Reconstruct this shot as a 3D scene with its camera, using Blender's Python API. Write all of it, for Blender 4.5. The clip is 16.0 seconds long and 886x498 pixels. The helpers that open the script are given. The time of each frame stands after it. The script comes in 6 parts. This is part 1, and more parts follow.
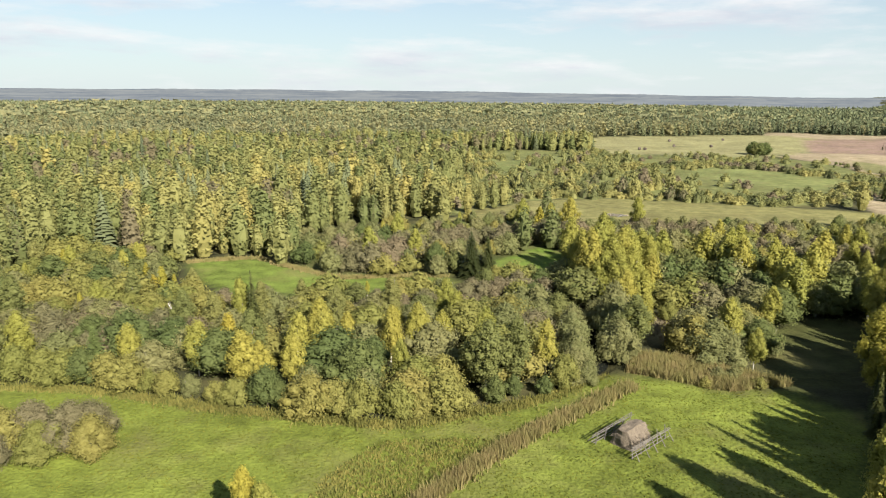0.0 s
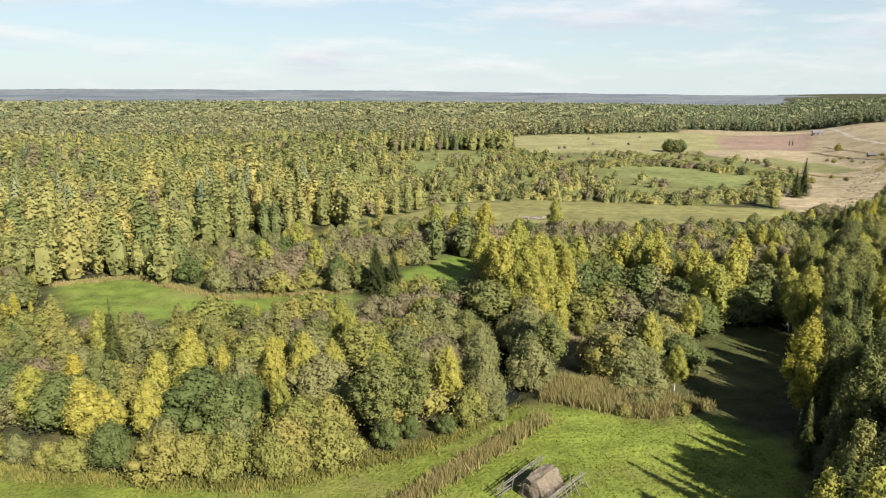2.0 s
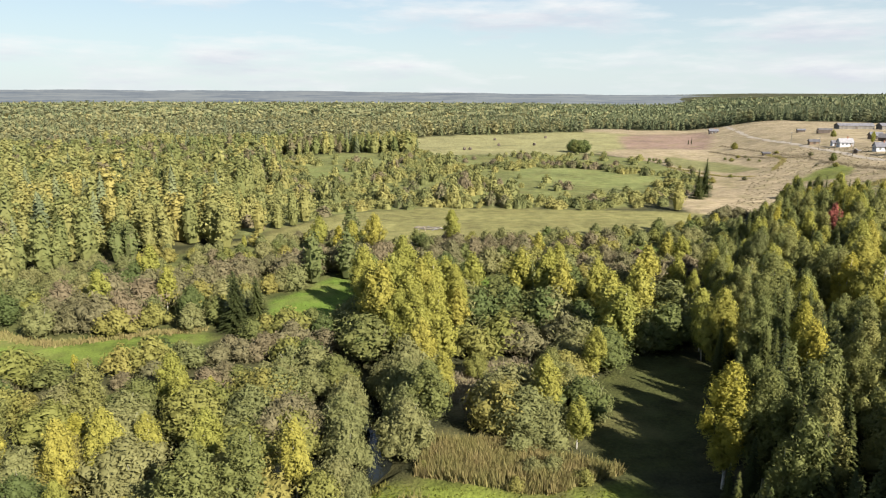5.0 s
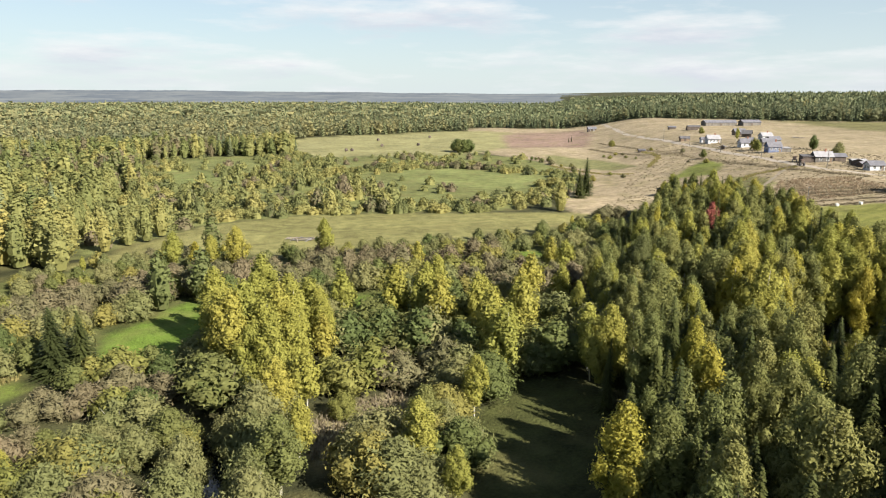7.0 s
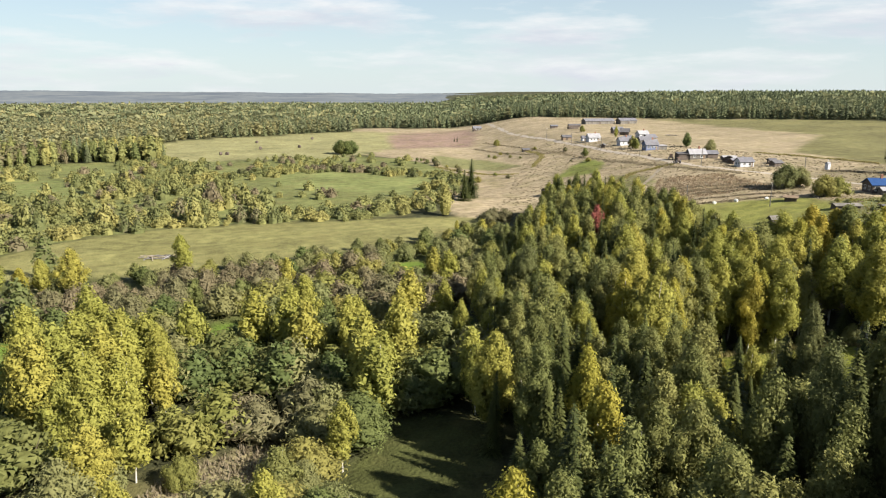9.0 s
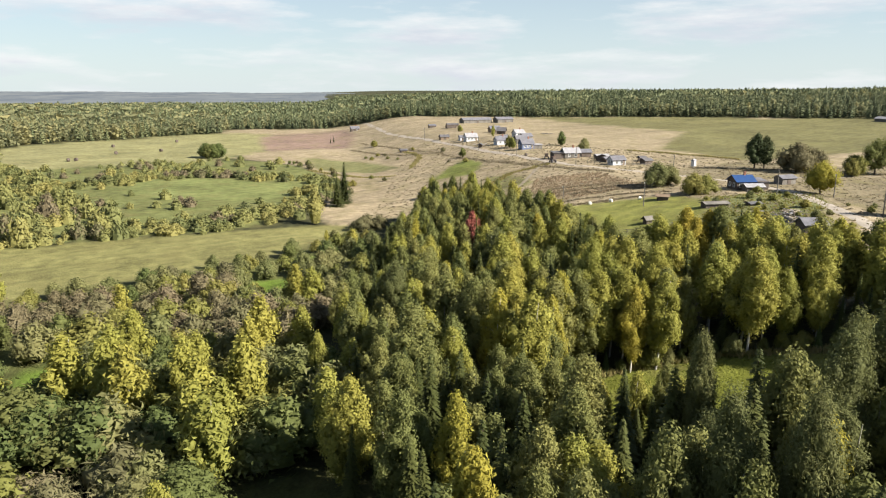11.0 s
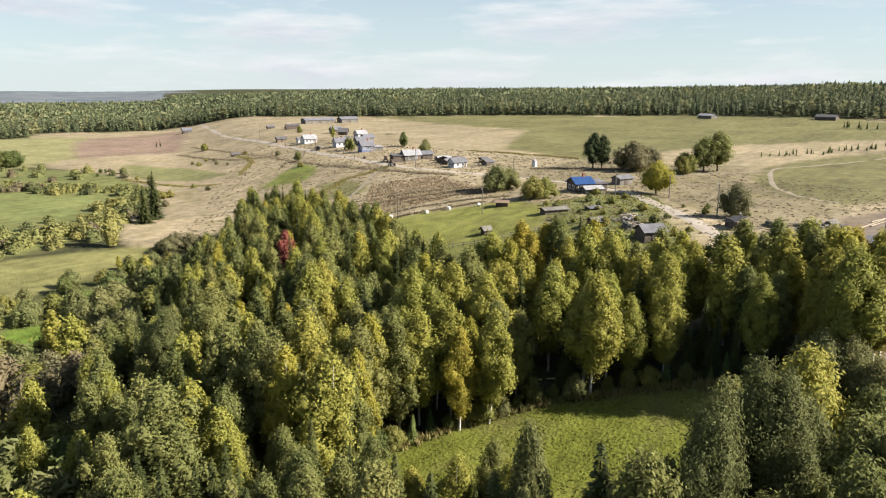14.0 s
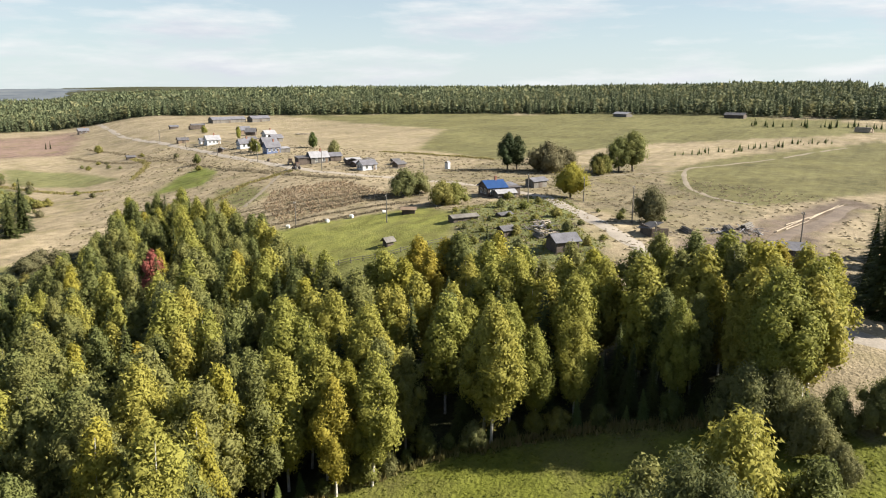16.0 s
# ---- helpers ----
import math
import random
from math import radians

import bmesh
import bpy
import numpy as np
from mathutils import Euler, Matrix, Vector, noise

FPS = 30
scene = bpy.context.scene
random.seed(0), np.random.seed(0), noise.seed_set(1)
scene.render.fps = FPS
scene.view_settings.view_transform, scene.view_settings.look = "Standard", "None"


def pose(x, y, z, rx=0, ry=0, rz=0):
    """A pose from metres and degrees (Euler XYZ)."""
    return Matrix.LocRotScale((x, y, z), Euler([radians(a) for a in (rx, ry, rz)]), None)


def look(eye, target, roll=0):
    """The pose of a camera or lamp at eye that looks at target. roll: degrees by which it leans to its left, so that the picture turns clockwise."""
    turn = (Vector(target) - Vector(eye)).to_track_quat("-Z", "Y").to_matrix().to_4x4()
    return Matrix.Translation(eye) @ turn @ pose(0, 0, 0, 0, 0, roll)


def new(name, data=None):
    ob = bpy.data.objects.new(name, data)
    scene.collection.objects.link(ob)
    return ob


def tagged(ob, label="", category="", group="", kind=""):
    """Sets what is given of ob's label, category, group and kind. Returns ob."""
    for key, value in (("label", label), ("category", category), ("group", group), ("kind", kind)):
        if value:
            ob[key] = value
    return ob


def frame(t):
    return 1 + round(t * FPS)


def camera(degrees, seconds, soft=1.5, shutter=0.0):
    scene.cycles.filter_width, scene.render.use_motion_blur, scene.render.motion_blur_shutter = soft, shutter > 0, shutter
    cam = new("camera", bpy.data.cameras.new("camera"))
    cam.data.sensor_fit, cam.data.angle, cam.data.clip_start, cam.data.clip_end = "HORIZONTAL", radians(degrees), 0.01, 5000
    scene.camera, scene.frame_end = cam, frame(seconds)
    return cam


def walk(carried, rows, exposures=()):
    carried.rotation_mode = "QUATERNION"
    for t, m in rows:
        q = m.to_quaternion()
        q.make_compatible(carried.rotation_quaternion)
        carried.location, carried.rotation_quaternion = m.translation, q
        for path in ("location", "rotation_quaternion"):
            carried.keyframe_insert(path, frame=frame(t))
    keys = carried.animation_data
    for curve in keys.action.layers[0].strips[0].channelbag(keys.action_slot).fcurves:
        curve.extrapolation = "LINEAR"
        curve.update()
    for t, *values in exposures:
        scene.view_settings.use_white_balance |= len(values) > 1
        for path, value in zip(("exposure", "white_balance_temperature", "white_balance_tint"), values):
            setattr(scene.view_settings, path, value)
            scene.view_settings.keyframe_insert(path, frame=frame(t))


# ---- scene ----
cam = camera(65.2, 16.0, soft=1.15)
METRES, EYE, TILT, LEAN, TURN = 117.0, 40.0, 0.534, 1.549, 0.0
ROWS = [
    (0.0, 0.0, 0.0, 0.0, 0.52, -13.61, -2.16),
    (0.5, 0.0114, 0.0288, -0.0002, -0.45, -13.61, -2.12),
    (1.0, 0.024, 0.0575, -0.0004, -1.91, -13.57, -2.07),
    (1.5, 0.0371, 0.0861, -0.0007, -3.62, -13.51, -2.05),
    (2.0, 0.0506, 0.1147, -0.001, -5.53, -13.46, -2.03),
    (2.5, 0.0637, 0.1427, -0.0011, -6.52, -13.42, -2.03),
    (3.0, 0.0781, 0.1705, -0.0011, -7.03, -13.4, -2.02),
    (5.5, 0.1527, 0.3059, -0.0007, -14.89, -13.14, -2.01),
    (6.0, 0.169, 0.3324, -0.0006, -17.21, -13.09, -1.98),
    (6.5, 0.1861, 0.3584, -0.0004, -19.49, -13.02, -1.97),
    (7.0, 0.2036, 0.3841, -0.0005, -21.87, -12.94, -1.97),
    (7.5, 0.2216, 0.4089, -0.0004, -24.24, -12.86, -1.93),
    (8.0, 0.2406, 0.4327, -0.0002, -26.32, -12.81, -1.89),
    (8.5, 0.2607, 0.4558, -0.0002, -28.58, -12.73, -1.9),
    (9.0, 0.2819, 0.4776, -0.0, -30.95, -12.66, -1.86),
    (11.5, 0.4029, 0.5696, 0.0031, -42.86, -12.38, -1.69),
    (12.0, 0.431, 0.5845, 0.0037, -45.13, -12.32, -1.65),
    (12.5, 0.4602, 0.598, 0.0045, -47.39, -12.28, -1.61),
    (13.0, 0.4903, 0.6104, 0.0051, -49.49, -12.25, -1.6),
    (13.5, 0.5208, 0.621, 0.0059, -51.08, -12.2, -1.56),
    (14.0, 0.5522, 0.6307, 0.0068, -52.39, -12.21, -1.57),
    (14.5, 0.5836, 0.6395, 0.0073, -53.72, -12.2, -1.6),
    (15.0, 0.6146, 0.6479, 0.0081, -55.37, -12.18, -1.64),
    (15.5, 0.6456, 0.6552, 0.0091, -57.02, -12.19, -1.6),
    (16.0, 0.6766, 0.6622, 0.0099, -58.59, -12.19, -1.59),
]
EXPOSURE = 1.66
walk(cam, [(t, pose(0, 0, EYE, TILT, LEAN, TURN) @ pose(METRES * x, METRES * y, METRES * z, 90 + pitch, roll, yaw)) for t, x, y, z, yaw, pitch, roll in ROWS])

# ---- light ----
SUN_AZ, SUN_EL = 150.0, 33.0          # degrees clockwise from +y, and above the horizon
toward = Vector((math.sin(radians(SUN_AZ)) * math.cos(radians(SUN_EL)), math.cos(radians(SUN_AZ)) * math.cos(radians(SUN_EL)), math.sin(radians(SUN_EL))))
lamp = bpy.data.lights.new("sun", "SUN")
lamp.energy, lamp.angle, lamp.color = 5.0, radians(0.6), (1.0, 0.915, 0.785)
sun = new("sun", lamp)
sun.matrix_world = look(toward * 500, (0, 0, 0))
scene.view_settings.exposure = EXPOSURE

world = bpy.data.worlds.new("world")
scene.world = world
world.use_nodes = True
wt = world.node_tree
wt.nodes.clear()
w_out, w_bg, sky = wt.nodes.new("ShaderNodeOutputWorld"), wt.nodes.new("ShaderNodeBackground"), wt.nodes.new("ShaderNodeTexSky")
sky.sky_type, sky.sun_disc, sky.sun_elevation, sky.sun_rotation = "NISHITA", False, radians(SUN_EL), radians(SUN_AZ)
sky.air_density, sky.dust_density, sky.ozone_density = 1.0, 0.3, 3.0
w_bg.inputs["Strength"].default_value = 0.05
# fair-weather clouds: flat banks over bearing and height, white above and grey-mauve beneath
def sky_node(kind, operation="", **values):
    n = wt.nodes.new(kind)
    if operation:
        n.operation = operation
    for k, v in values.items():
        n.inputs[int(k[1:])].default_value = v
    return n


def sky_link(*pairs):
    for a, b in pairs:
        wt.links.new(a, b)


w_tc, w_sep = sky_node("ShaderNodeTexCoord"), sky_node("ShaderNodeSeparateXYZ")
w_az, w_azs, w_els = sky_node("ShaderNodeMath", "ARCTAN2"), sky_node("ShaderNodeMath", "MULTIPLY", _1=5.0), sky_node("ShaderNodeMath", "MULTIPLY", _1=27.0)
sky_link((w_tc.outputs["Generated"], w_sep.inputs[0]), (w_sep.outputs["X"], w_az.inputs[0]), (w_sep.outputs["Y"], w_az.inputs[1]), (w_az.outputs[0], w_azs.inputs[0]), (w_sep.outputs["Z"], w_els.inputs[0]))


def bank(rise):
    """How dense the clouds are at a little above each direction."""
    up, at, n = sky_node("ShaderNodeMath", "ADD", _1=rise), sky_node("ShaderNodeCombineXYZ"), sky_node("ShaderNodeTexNoise")
    n.inputs["Scale"].default_value, n.inputs["Detail"].default_value, n.inputs["Roughness"].default_value = 1.0, 8.0, 0.58
    at.inputs[2].default_value = 3.3
    sky_link((w_els.outputs[0], up.inputs[0]), (w_azs.outputs[0], at.inputs[0]), (up.outputs[0], at.inputs[1]), (at.outputs[0], n.inputs["Vector"]))
    return n.outputs["Fac"]


w_here, w_above = bank(0.0), bank(0.42)
w_cover = sky_node("ShaderNodeMapRange", _1=0.47, _2=0.68, _3=0.0, _4=0.85)
w_under = sky_node("ShaderNodeMapRange", _1=0.46, _2=0.66, _3=0.0, _4=0.9)
w_body = sky_node("ShaderNodeMix")
w_body.data_type = "RGBA"
w_body.inputs["A"].default_value, w_body.inputs["B"].default_value = (6.0, 6.05, 6.1, 1), (4.4, 4.6, 5.15, 1)
w_low = sky_node("ShaderNodeMapRange", _1=0.0, _2=0.34, _3=0.80, _4=0.08)
w_haze, w_mix = sky_node("ShaderNodeMix"), sky_node("ShaderNodeMix")
w_haze.data_type = w_mix.data_type = "RGBA"
w_haze.inputs["B"].default_value = (5.05, 5.59, 5.76, 1)
w_tint = sky_node("ShaderNodeVectorMath", "MULTIPLY", _1=(0.555, 0.671, 0.729))
sky_link((w_here, w_cover.inputs[0]), (w_above, w_under.inputs[0]), (w_under.outputs[0], w_body.inputs["Factor"]), (w_sep.outputs["Z"], w_low.inputs[0]),
         (sky.outputs["Color"], w_tint.inputs[0]), (w_tint.outputs["Vector"], w_haze.inputs["A"]), (w_low.outputs[0], w_haze.inputs["Factor"]),
         (w_haze.outputs["Result"], w_mix.inputs["A"]), (w_body.outputs["Result"], w_mix.inputs["B"]), (w_cover.outputs[0], w_mix.inputs["Factor"]),
         (w_mix.outputs["Result"], w_bg.inputs["Color"]), (w_bg.outputs["Background"], w_out.inputs["Surface"]))

# ---- materials ----
def shader(name):
    m = bpy.data.materials.new(name)
    m.use_nodes = True
    m.node_tree.nodes.clear()
    out = m.node_tree.nodes.new("ShaderNodeOutputMaterial")
    return m, m.node_tree.nodes, m.node_tree.links, out


def ramp(nodes, stops):
    r = nodes.new("ShaderNodeValToRGB")
    while len(r.color_ramp.elements) < len(stops):
        r.color_ramp.elements.new(0.5)
    for e, (p, c) in zip(r.color_ramp.elements, stops):
        e.position, e.color = p, (*c, 1)
    return r


def noisy(nodes, links, coord, scale, detail=4.0):
    n = nodes.new("ShaderNodeTexNoise")
    n.inputs["Scale"].default_value, n.inputs["Detail"].default_value = scale, detail
    links.new(coord, n.inputs["Vector"])
    return n.outputs["Fac"]


def leaf(name, low, mid, high, stuff=False, through_light=0.40, vary=0.09, first=None):
    """Foliage: one colour per tree out of a range, varied from spray to spray and in broad drifts through the crown."""
    m, nodes, links, out = shader(name)
    r = ramp(nodes, [(0.0, low), (0.5, mid), (1.0, high)] if first is None else [(0.0, first), (0.10, first), (0.20, low), (0.55, mid), (1.0, high)])
    geo = nodes.new("ShaderNodeNewGeometry")
    pick = nodes.new("ShaderNodeMath")
    pick.operation, pick.inputs[1].default_value, pick.inputs[2].default_value = "MULTIPLY_ADD", 0.08 if stuff else 0.12, -0.04 if stuff else -0.06
    links.new(geo.outputs["Random Per Island"], pick.inputs[0])
    whole = nodes.new("ShaderNodeMath")
    whole.operation = "ADD"
    if stuff:
        a = nodes.new("ShaderNodeAttribute")
        a.attribute_name = "tint"
        links.new(a.outputs["Fac"], whole.inputs[0])
    else:
        links.new(nodes.new("ShaderNodeObjectInfo").outputs["Random"], whole.inputs[0])
    links.new(pick.outputs["Value"], whole.inputs[1])
    links.new(whole.outputs["Value"], r.inputs["Fac"])
    k = nodes.new("ShaderNodeMapRange")
    vary *= 0.5 if stuff else 1
    k.inputs["To Min"].default_value, k.inputs["To Max"].default_value = 1 - vary, 1 + vary
    links.new(geo.outputs["Random Per Island"], k.inputs["Value"])
    drift = nodes.new("ShaderNodeMapRange")
    drift.inputs["From Min"].default_value, drift.inputs["From Max"].default_value = 0.3, 0.7
    drift.inputs["To Min"].default_value, drift.inputs["To Max"].default_value = 0.90, 1.10
    links.new(noisy(nodes, links, geo.outputs["Position"], 0.16 if stuff else 0.55, 2.0), drift.inputs["Value"])
    both, mul = nodes.new("ShaderNodeMath"), nodes.new("ShaderNodeVectorMath")
    both.operation, mul.operation = "MULTIPLY", "SCALE"
    links.new(k.outputs["Result"], both.inputs[0])
    links.new(drift.outputs["Result"], both.inputs[1])
    links.new(r.outputs["Color"], mul.inputs[0])
    links.new(both.outputs["Value"], mul.inputs["Scale"])
    d, tr, mix = nodes.new("ShaderNodeBsdfPrincipled"), nodes.new("ShaderNodeBsdfTranslucent"), nodes.new("ShaderNodeMixShader")
    d.inputs["Roughness"].default_value, d.inputs["Specular IOR Level"].default_value = 0.7, 0.12
    mix.inputs["Fac"].default_value = through_light
    links.new(mul.outputs["Vector"], d.inputs["Base Color"])
    links.new(mul.outputs["Vector"], tr.inputs["Color"])
    links.new(d.outputs["BSDF"], mix.inputs[1])
    links.new(tr.outputs["BSDF"], mix.inputs[2])
    links.new(mix.outputs["Shader"], out.inputs["Surface"])
    return m


def surface(name, dark, light, scale=1.5, fine=14.0, rough=0.85, bump=0.3, metal=0.0, stretch=(1, 1, 1)):
    """A worn surface: stains at one scale and grain at a finer one, both in metres."""
    m, nodes, links, out = shader(name)
    tc, mp = nodes.new("ShaderNodeTexCoord"), nodes.new("ShaderNodeMapping")
    mp.inputs["Scale"].default_value = stretch
    links.new(tc.outputs["Object"], mp.inputs["Vector"])
    a, b = noisy(nodes, links, mp.outputs["Vector"], scale), noisy(nodes, links, mp.outputs["Vector"], fine)
    mean = nodes.new("ShaderNodeMath")
    mean.operation = "ADD"
    links.new(a, mean.inputs[0])
    links.new(b, mean.inputs[1])
    half = nodes.new("ShaderNodeMapRange")
    half.inputs["From Min"].default_value, half.inputs["From Max"].default_value = 0.7, 1.3
    links.new(mean.outputs["Value"], half.inputs["Value"])
    r = ramp(nodes, [(0.0, dark), (1.0, light)])
    links.new(half.outputs["Result"], r.inputs["Fac"])
    p, bp = nodes.new("ShaderNodeBsdfPrincipled"), nodes.new("ShaderNodeBump")
    p.inputs["Roughness"].default_value, p.inputs["Metallic"].default_value = rough, metal
    p.inputs["Specular IOR Level"].default_value = 0.3
    bp.inputs["Strength"].default_value, bp.inputs["Distance"].default_value = bump, 0.05
    links.new(b, bp.inputs["Height"])
    links.new(r.outputs["Color"], p.inputs["Base Color"])
    links.new(bp.outputs["Normal"], p.inputs["Normal"])
    links.new(p.outputs["BSDF"], out.inputs["Surface"])
    return m


M_BIRCH_BARK = surface("birch_bark", (0.195, 0.179, 0.156), (0.562, 0.546, 0.507), 2.0, 5.0, stretch=(1, 1, 3))
M_ASPEN_BARK = surface("aspen_bark", (0.156, 0.156, 0.117), (0.328, 0.320, 0.250), 2.0, 8.0)
M_DARK_BARK = surface("dark_bark", (0.039, 0.031, 0.023), (0.109, 0.086, 0.062), 2.0, 9.0)
M_GREY_WOOD = surface("weathered_boards", (0.070, 0.065, 0.059), (0.164, 0.152, 0.136), 0.6, 6.0, stretch=(1, 1, 0.3))
M_DARK_WOOD = surface("dark_logs", (0.039, 0.031, 0.027), (0.117, 0.094, 0.078), 0.7, 6.0)
M_BROWN_WOOD = surface("brown_boards", (0.109, 0.078, 0.055), (0.211, 0.156, 0.109), 0.7, 6.0)
M_PALE_WOOD = surface("pale_logs", (0.235, 0.195, 0.145), (0.380, 0.325, 0.250), 0.8, 6.0)
M_WHITE_WALL = surface("white_boards", (0.328, 0.343, 0.382), (0.484, 0.499, 0.530), 0.8, 6.0, bump=0.1)
M_GREY_ROOF = surface("grey_slate_roof", (0.070, 0.070, 0.082), (0.148, 0.148, 0.168), 0.5, 5.0)
M_PALE_ROOF = surface("pale_slate_roof", (0.156, 0.156, 0.172), (0.281, 0.281, 0.296), 0.5, 5.0)
M_DARK_ROOF = surface("dark_felt_roof", (0.047, 0.047, 0.055), (0.117, 0.113, 0.117), 0.5, 5.0)
M_BLUE_ROOF = surface("blue_sheet_roof", (0.010, 0.034, 0.110), (0.018, 0.055, 0.160), 0.6, 5.0, rough=0.45, bump=0.1)
M_BLUE_PAINT = surface("faded_blue_paint", (0.078, 0.101, 0.187), (0.140, 0.172, 0.265), 0.8, 6.0)
M_GLASS = surface("window_glass", (0.016, 0.020, 0.023), (0.039, 0.047, 0.055), 1.0, 3.0, rough=0.08, bump=0.0)
M_FRAME = surface("white_window_frame", (0.468, 0.468, 0.468), (0.624, 0.624, 0.608), 1.0, 6.0)
M_BRICK = surface("brick_chimney", (0.172, 0.078, 0.055), (0.281, 0.148, 0.101), 1.5, 9.0)
M_HAY = surface("old_hay", (0.070, 0.057, 0.043), (0.155, 0.128, 0.096), 1.6, 16.0, bump=0.9)
M_PALEHAY = surface("white_wrap", (0.484, 0.484, 0.452), (0.663, 0.663, 0.640), 1.2, 8.0, rough=0.5)
M_SAND = surface("sandy_road", (0.20, 0.175, 0.145), (0.32, 0.285, 0.24), 0.35, 3.0)
M_PATH = surface("trodden_soil", (0.140, 0.117, 0.086), (0.218, 0.187, 0.140), 0.35, 3.0)
M_MUD = surface("brown_mud", (0.086, 0.066, 0.051), (0.164, 0.129, 0.101), 0.35, 3.0)
M_RUST = surface("rusty_metal", (0.039, 0.027, 0.023), (0.133, 0.070, 0.047), 1.2, 8.0, rough=0.7)

# ---- the lie of the land ----
def smooth(a, b, v):
    u = np.clip((v - a) / (b - a), 0, 1)
    return u * u * (3 - 2 * u)


RIVER = [(-140, 118), (-75, 124), (-48, 121), (-25, 116), (-5, 117), (10, 111), (21, 103.5), (25, 108), (26, 120), (28, 134), (38, 145), (55, 147), (62, 141)]


def seg_distance(x, y, line):
    best = np.full(np.shape(x), 1e9)
    for (ax, ay), (bx, by) in zip(line, line[1:]):
        dx, dy = bx - ax, by - ay
        u = np.clip(((x - ax) * dx + (y - ay) * dy) / (dx * dx + dy * dy), 0, 1)
        best = np.minimum(best, np.hypot(x - ax - u * dx, y - ay - u * dy))
    return best


def ground_z(x, y):
    x, y = np.asarray(x, float), np.asarray(y, float)
    s = 0.872 * x - 0.49 * y
    z = -4 + 14 * smooth(25, 125, s) + 10 * smooth(125, 700, s)
    far, az = np.hypot(x - 80, y - 77), np.degrees(np.arctan2(x - 80, y - 77))
    z = z + (6 + 11 * smooth(58, 95, az)) * smooth(25, 46, az) * (1 - smooth(130, 170, az)) * smooth(480, 1000, far)
    near = 1 - smooth(500, 1200, far)
    z = z + near * (0.18 * np.sin(x * 0.31 + 1.3 * np.sin(y * 0.17)) * np.sin(y * 0.27 + 0.8) + 0.35 * np.sin(x * 0.053 + 2) * np.sin(y * 0.061))
    return z - 1.9 * (1 - smooth(1.0, 4.2, seg_distance(x, y, RIVER)))


def gz(x, y):
    return float(ground_z(x, y))


def inside(poly, x, y):
    x, y = np.asarray(x, float), np.asarray(y, float)
    hit = np.zeros(x.shape, bool)
    for (ax, ay), (bx, by) in zip(poly, poly[1:] + poly[:1]):
        if ay != by:
            hit ^= ((ay > y) != (by > y)) & (x < (bx - ax) * (y - ay) / (by - ay) + ax)
    return hit


# the plan: meadows, fields, clearings and woods
MEADOW = [(-160, 97), (-66, 95), (-49, 93.6), (-31, 89), (-14, 86.6), (-8, 85), (1, 88), (9, 91), (16, 95), (24.5, 103.6), (30.6, 103), (36, 100), (43, 96.5), (52, 97), (59, 88), (50, 72), (42, 60), (36, 48), (20, 20), (0, -40), (-160, -60)]
RIVER_MEADOW = [(-66, 170), (-50, 176), (-36, 165), (-25, 158), (-10, 161), (0, 161), (3, 156), (-4, 149), (-14, 145.5), (-31, 143), (-46, 142.5), (-58, 155)]
INNER_MEADOW = [(10, 163), (12, 178), (27, 193), (32, 186), (25, 162)]
WEST_FIELD = [(-20, 222), (1, 236), (19, 260), (33, 276), (66, 284), (99, 281), (160, 259), (166, 252), (157, 242), (121, 228), (78, 230), (56, 227), (25, 241), (6, 232)]
MIDDLE_FIELD = [(127, 390), (147, 404), (166, 409), (199, 356), (190, 335), (174, 321), (155, 333), (137, 355)]
FAR_GLADE = [(26, 446), (49, 433), (46, 374), (30, 383)]
HAY_FIELD = [(98, 605), (151, 680), (250, 712), (338, 735), (360, 690), (318, 625), (275, 530), (264, 517), (221, 488), (194, 480), (139, 489), (112, 500)]
PLOUGHED = [(336, 661), (400, 690), (436, 674), (390, 590), (333, 508), (270, 520), (300, 590)]
PLATEAU = [(158, 250), (166, 274), (180, 298), (205, 325), (228, 365), (240, 420), (232, 490), (264, 520), (330, 740), (360, 785), (460, 728), (520, 612), (560, 540), (625, 450), (650, 360), (670, 230), (650, 100), (610, -50), (590, -400), (200, -400), (150, -50), (150, 66), (154, 78), (163, 83), (167, 92), (161, 107), (152, 120), (147, 134), (155, 148), (172, 168), (182, 182), (198, 208), (198, 250), (182, 254)]
GREEN_FIELD = [(178, 176), (196, 202), (204, 206), (216, 188), (229, 173), (222, 160), (200, 150), (184, 158)]
BIG_FIELD = [(480, 322), (545, 520), (560, 536), (625, 445), (646, 360), (664, 230), (645, 105), (560, 60), (518, 88), (433, 172), (345, 203), (331, 208), (357, 261)]
EAST_FIELD = [(337, 137), (300, 130), (278, 115), (268, 100), (300, 78), (345, 55), (460, 40), (490, 75), (454, 90), (396, 124)]
GREEN_STRIP = [(238, 300), (262, 315), (282, 325), (270, 300), (250, 285)]
FIELD_FOOT = [(178, 182), (174, 173.5), (184.5, 166.4), (190.5, 158.6), (202, 149.5), (196, 141), (184, 137), (168, 142), (158, 150), (168, 166)]
EAST_SLOPE = [(258, 152), (268, 205), (330, 206), (345, 142), (300, 131), (278, 114), (262, 96), (232, 104), (222, 112), (236, 126), (250, 140)]
LOG_YARD = [(198, 88), (214, 108), (232, 104), (262, 92), (292, 82), (285, 74), (240, 84), (215, 82)]
BACK_MEADOW = [(117.5, 125.5), (128, 120.5), (136.5, 113.5), (145.5, 100), (150.5, 86), (153, 76), (150, 60), (138, 64), (130, 80), (122, 92), (116, 103), (111, 113)]
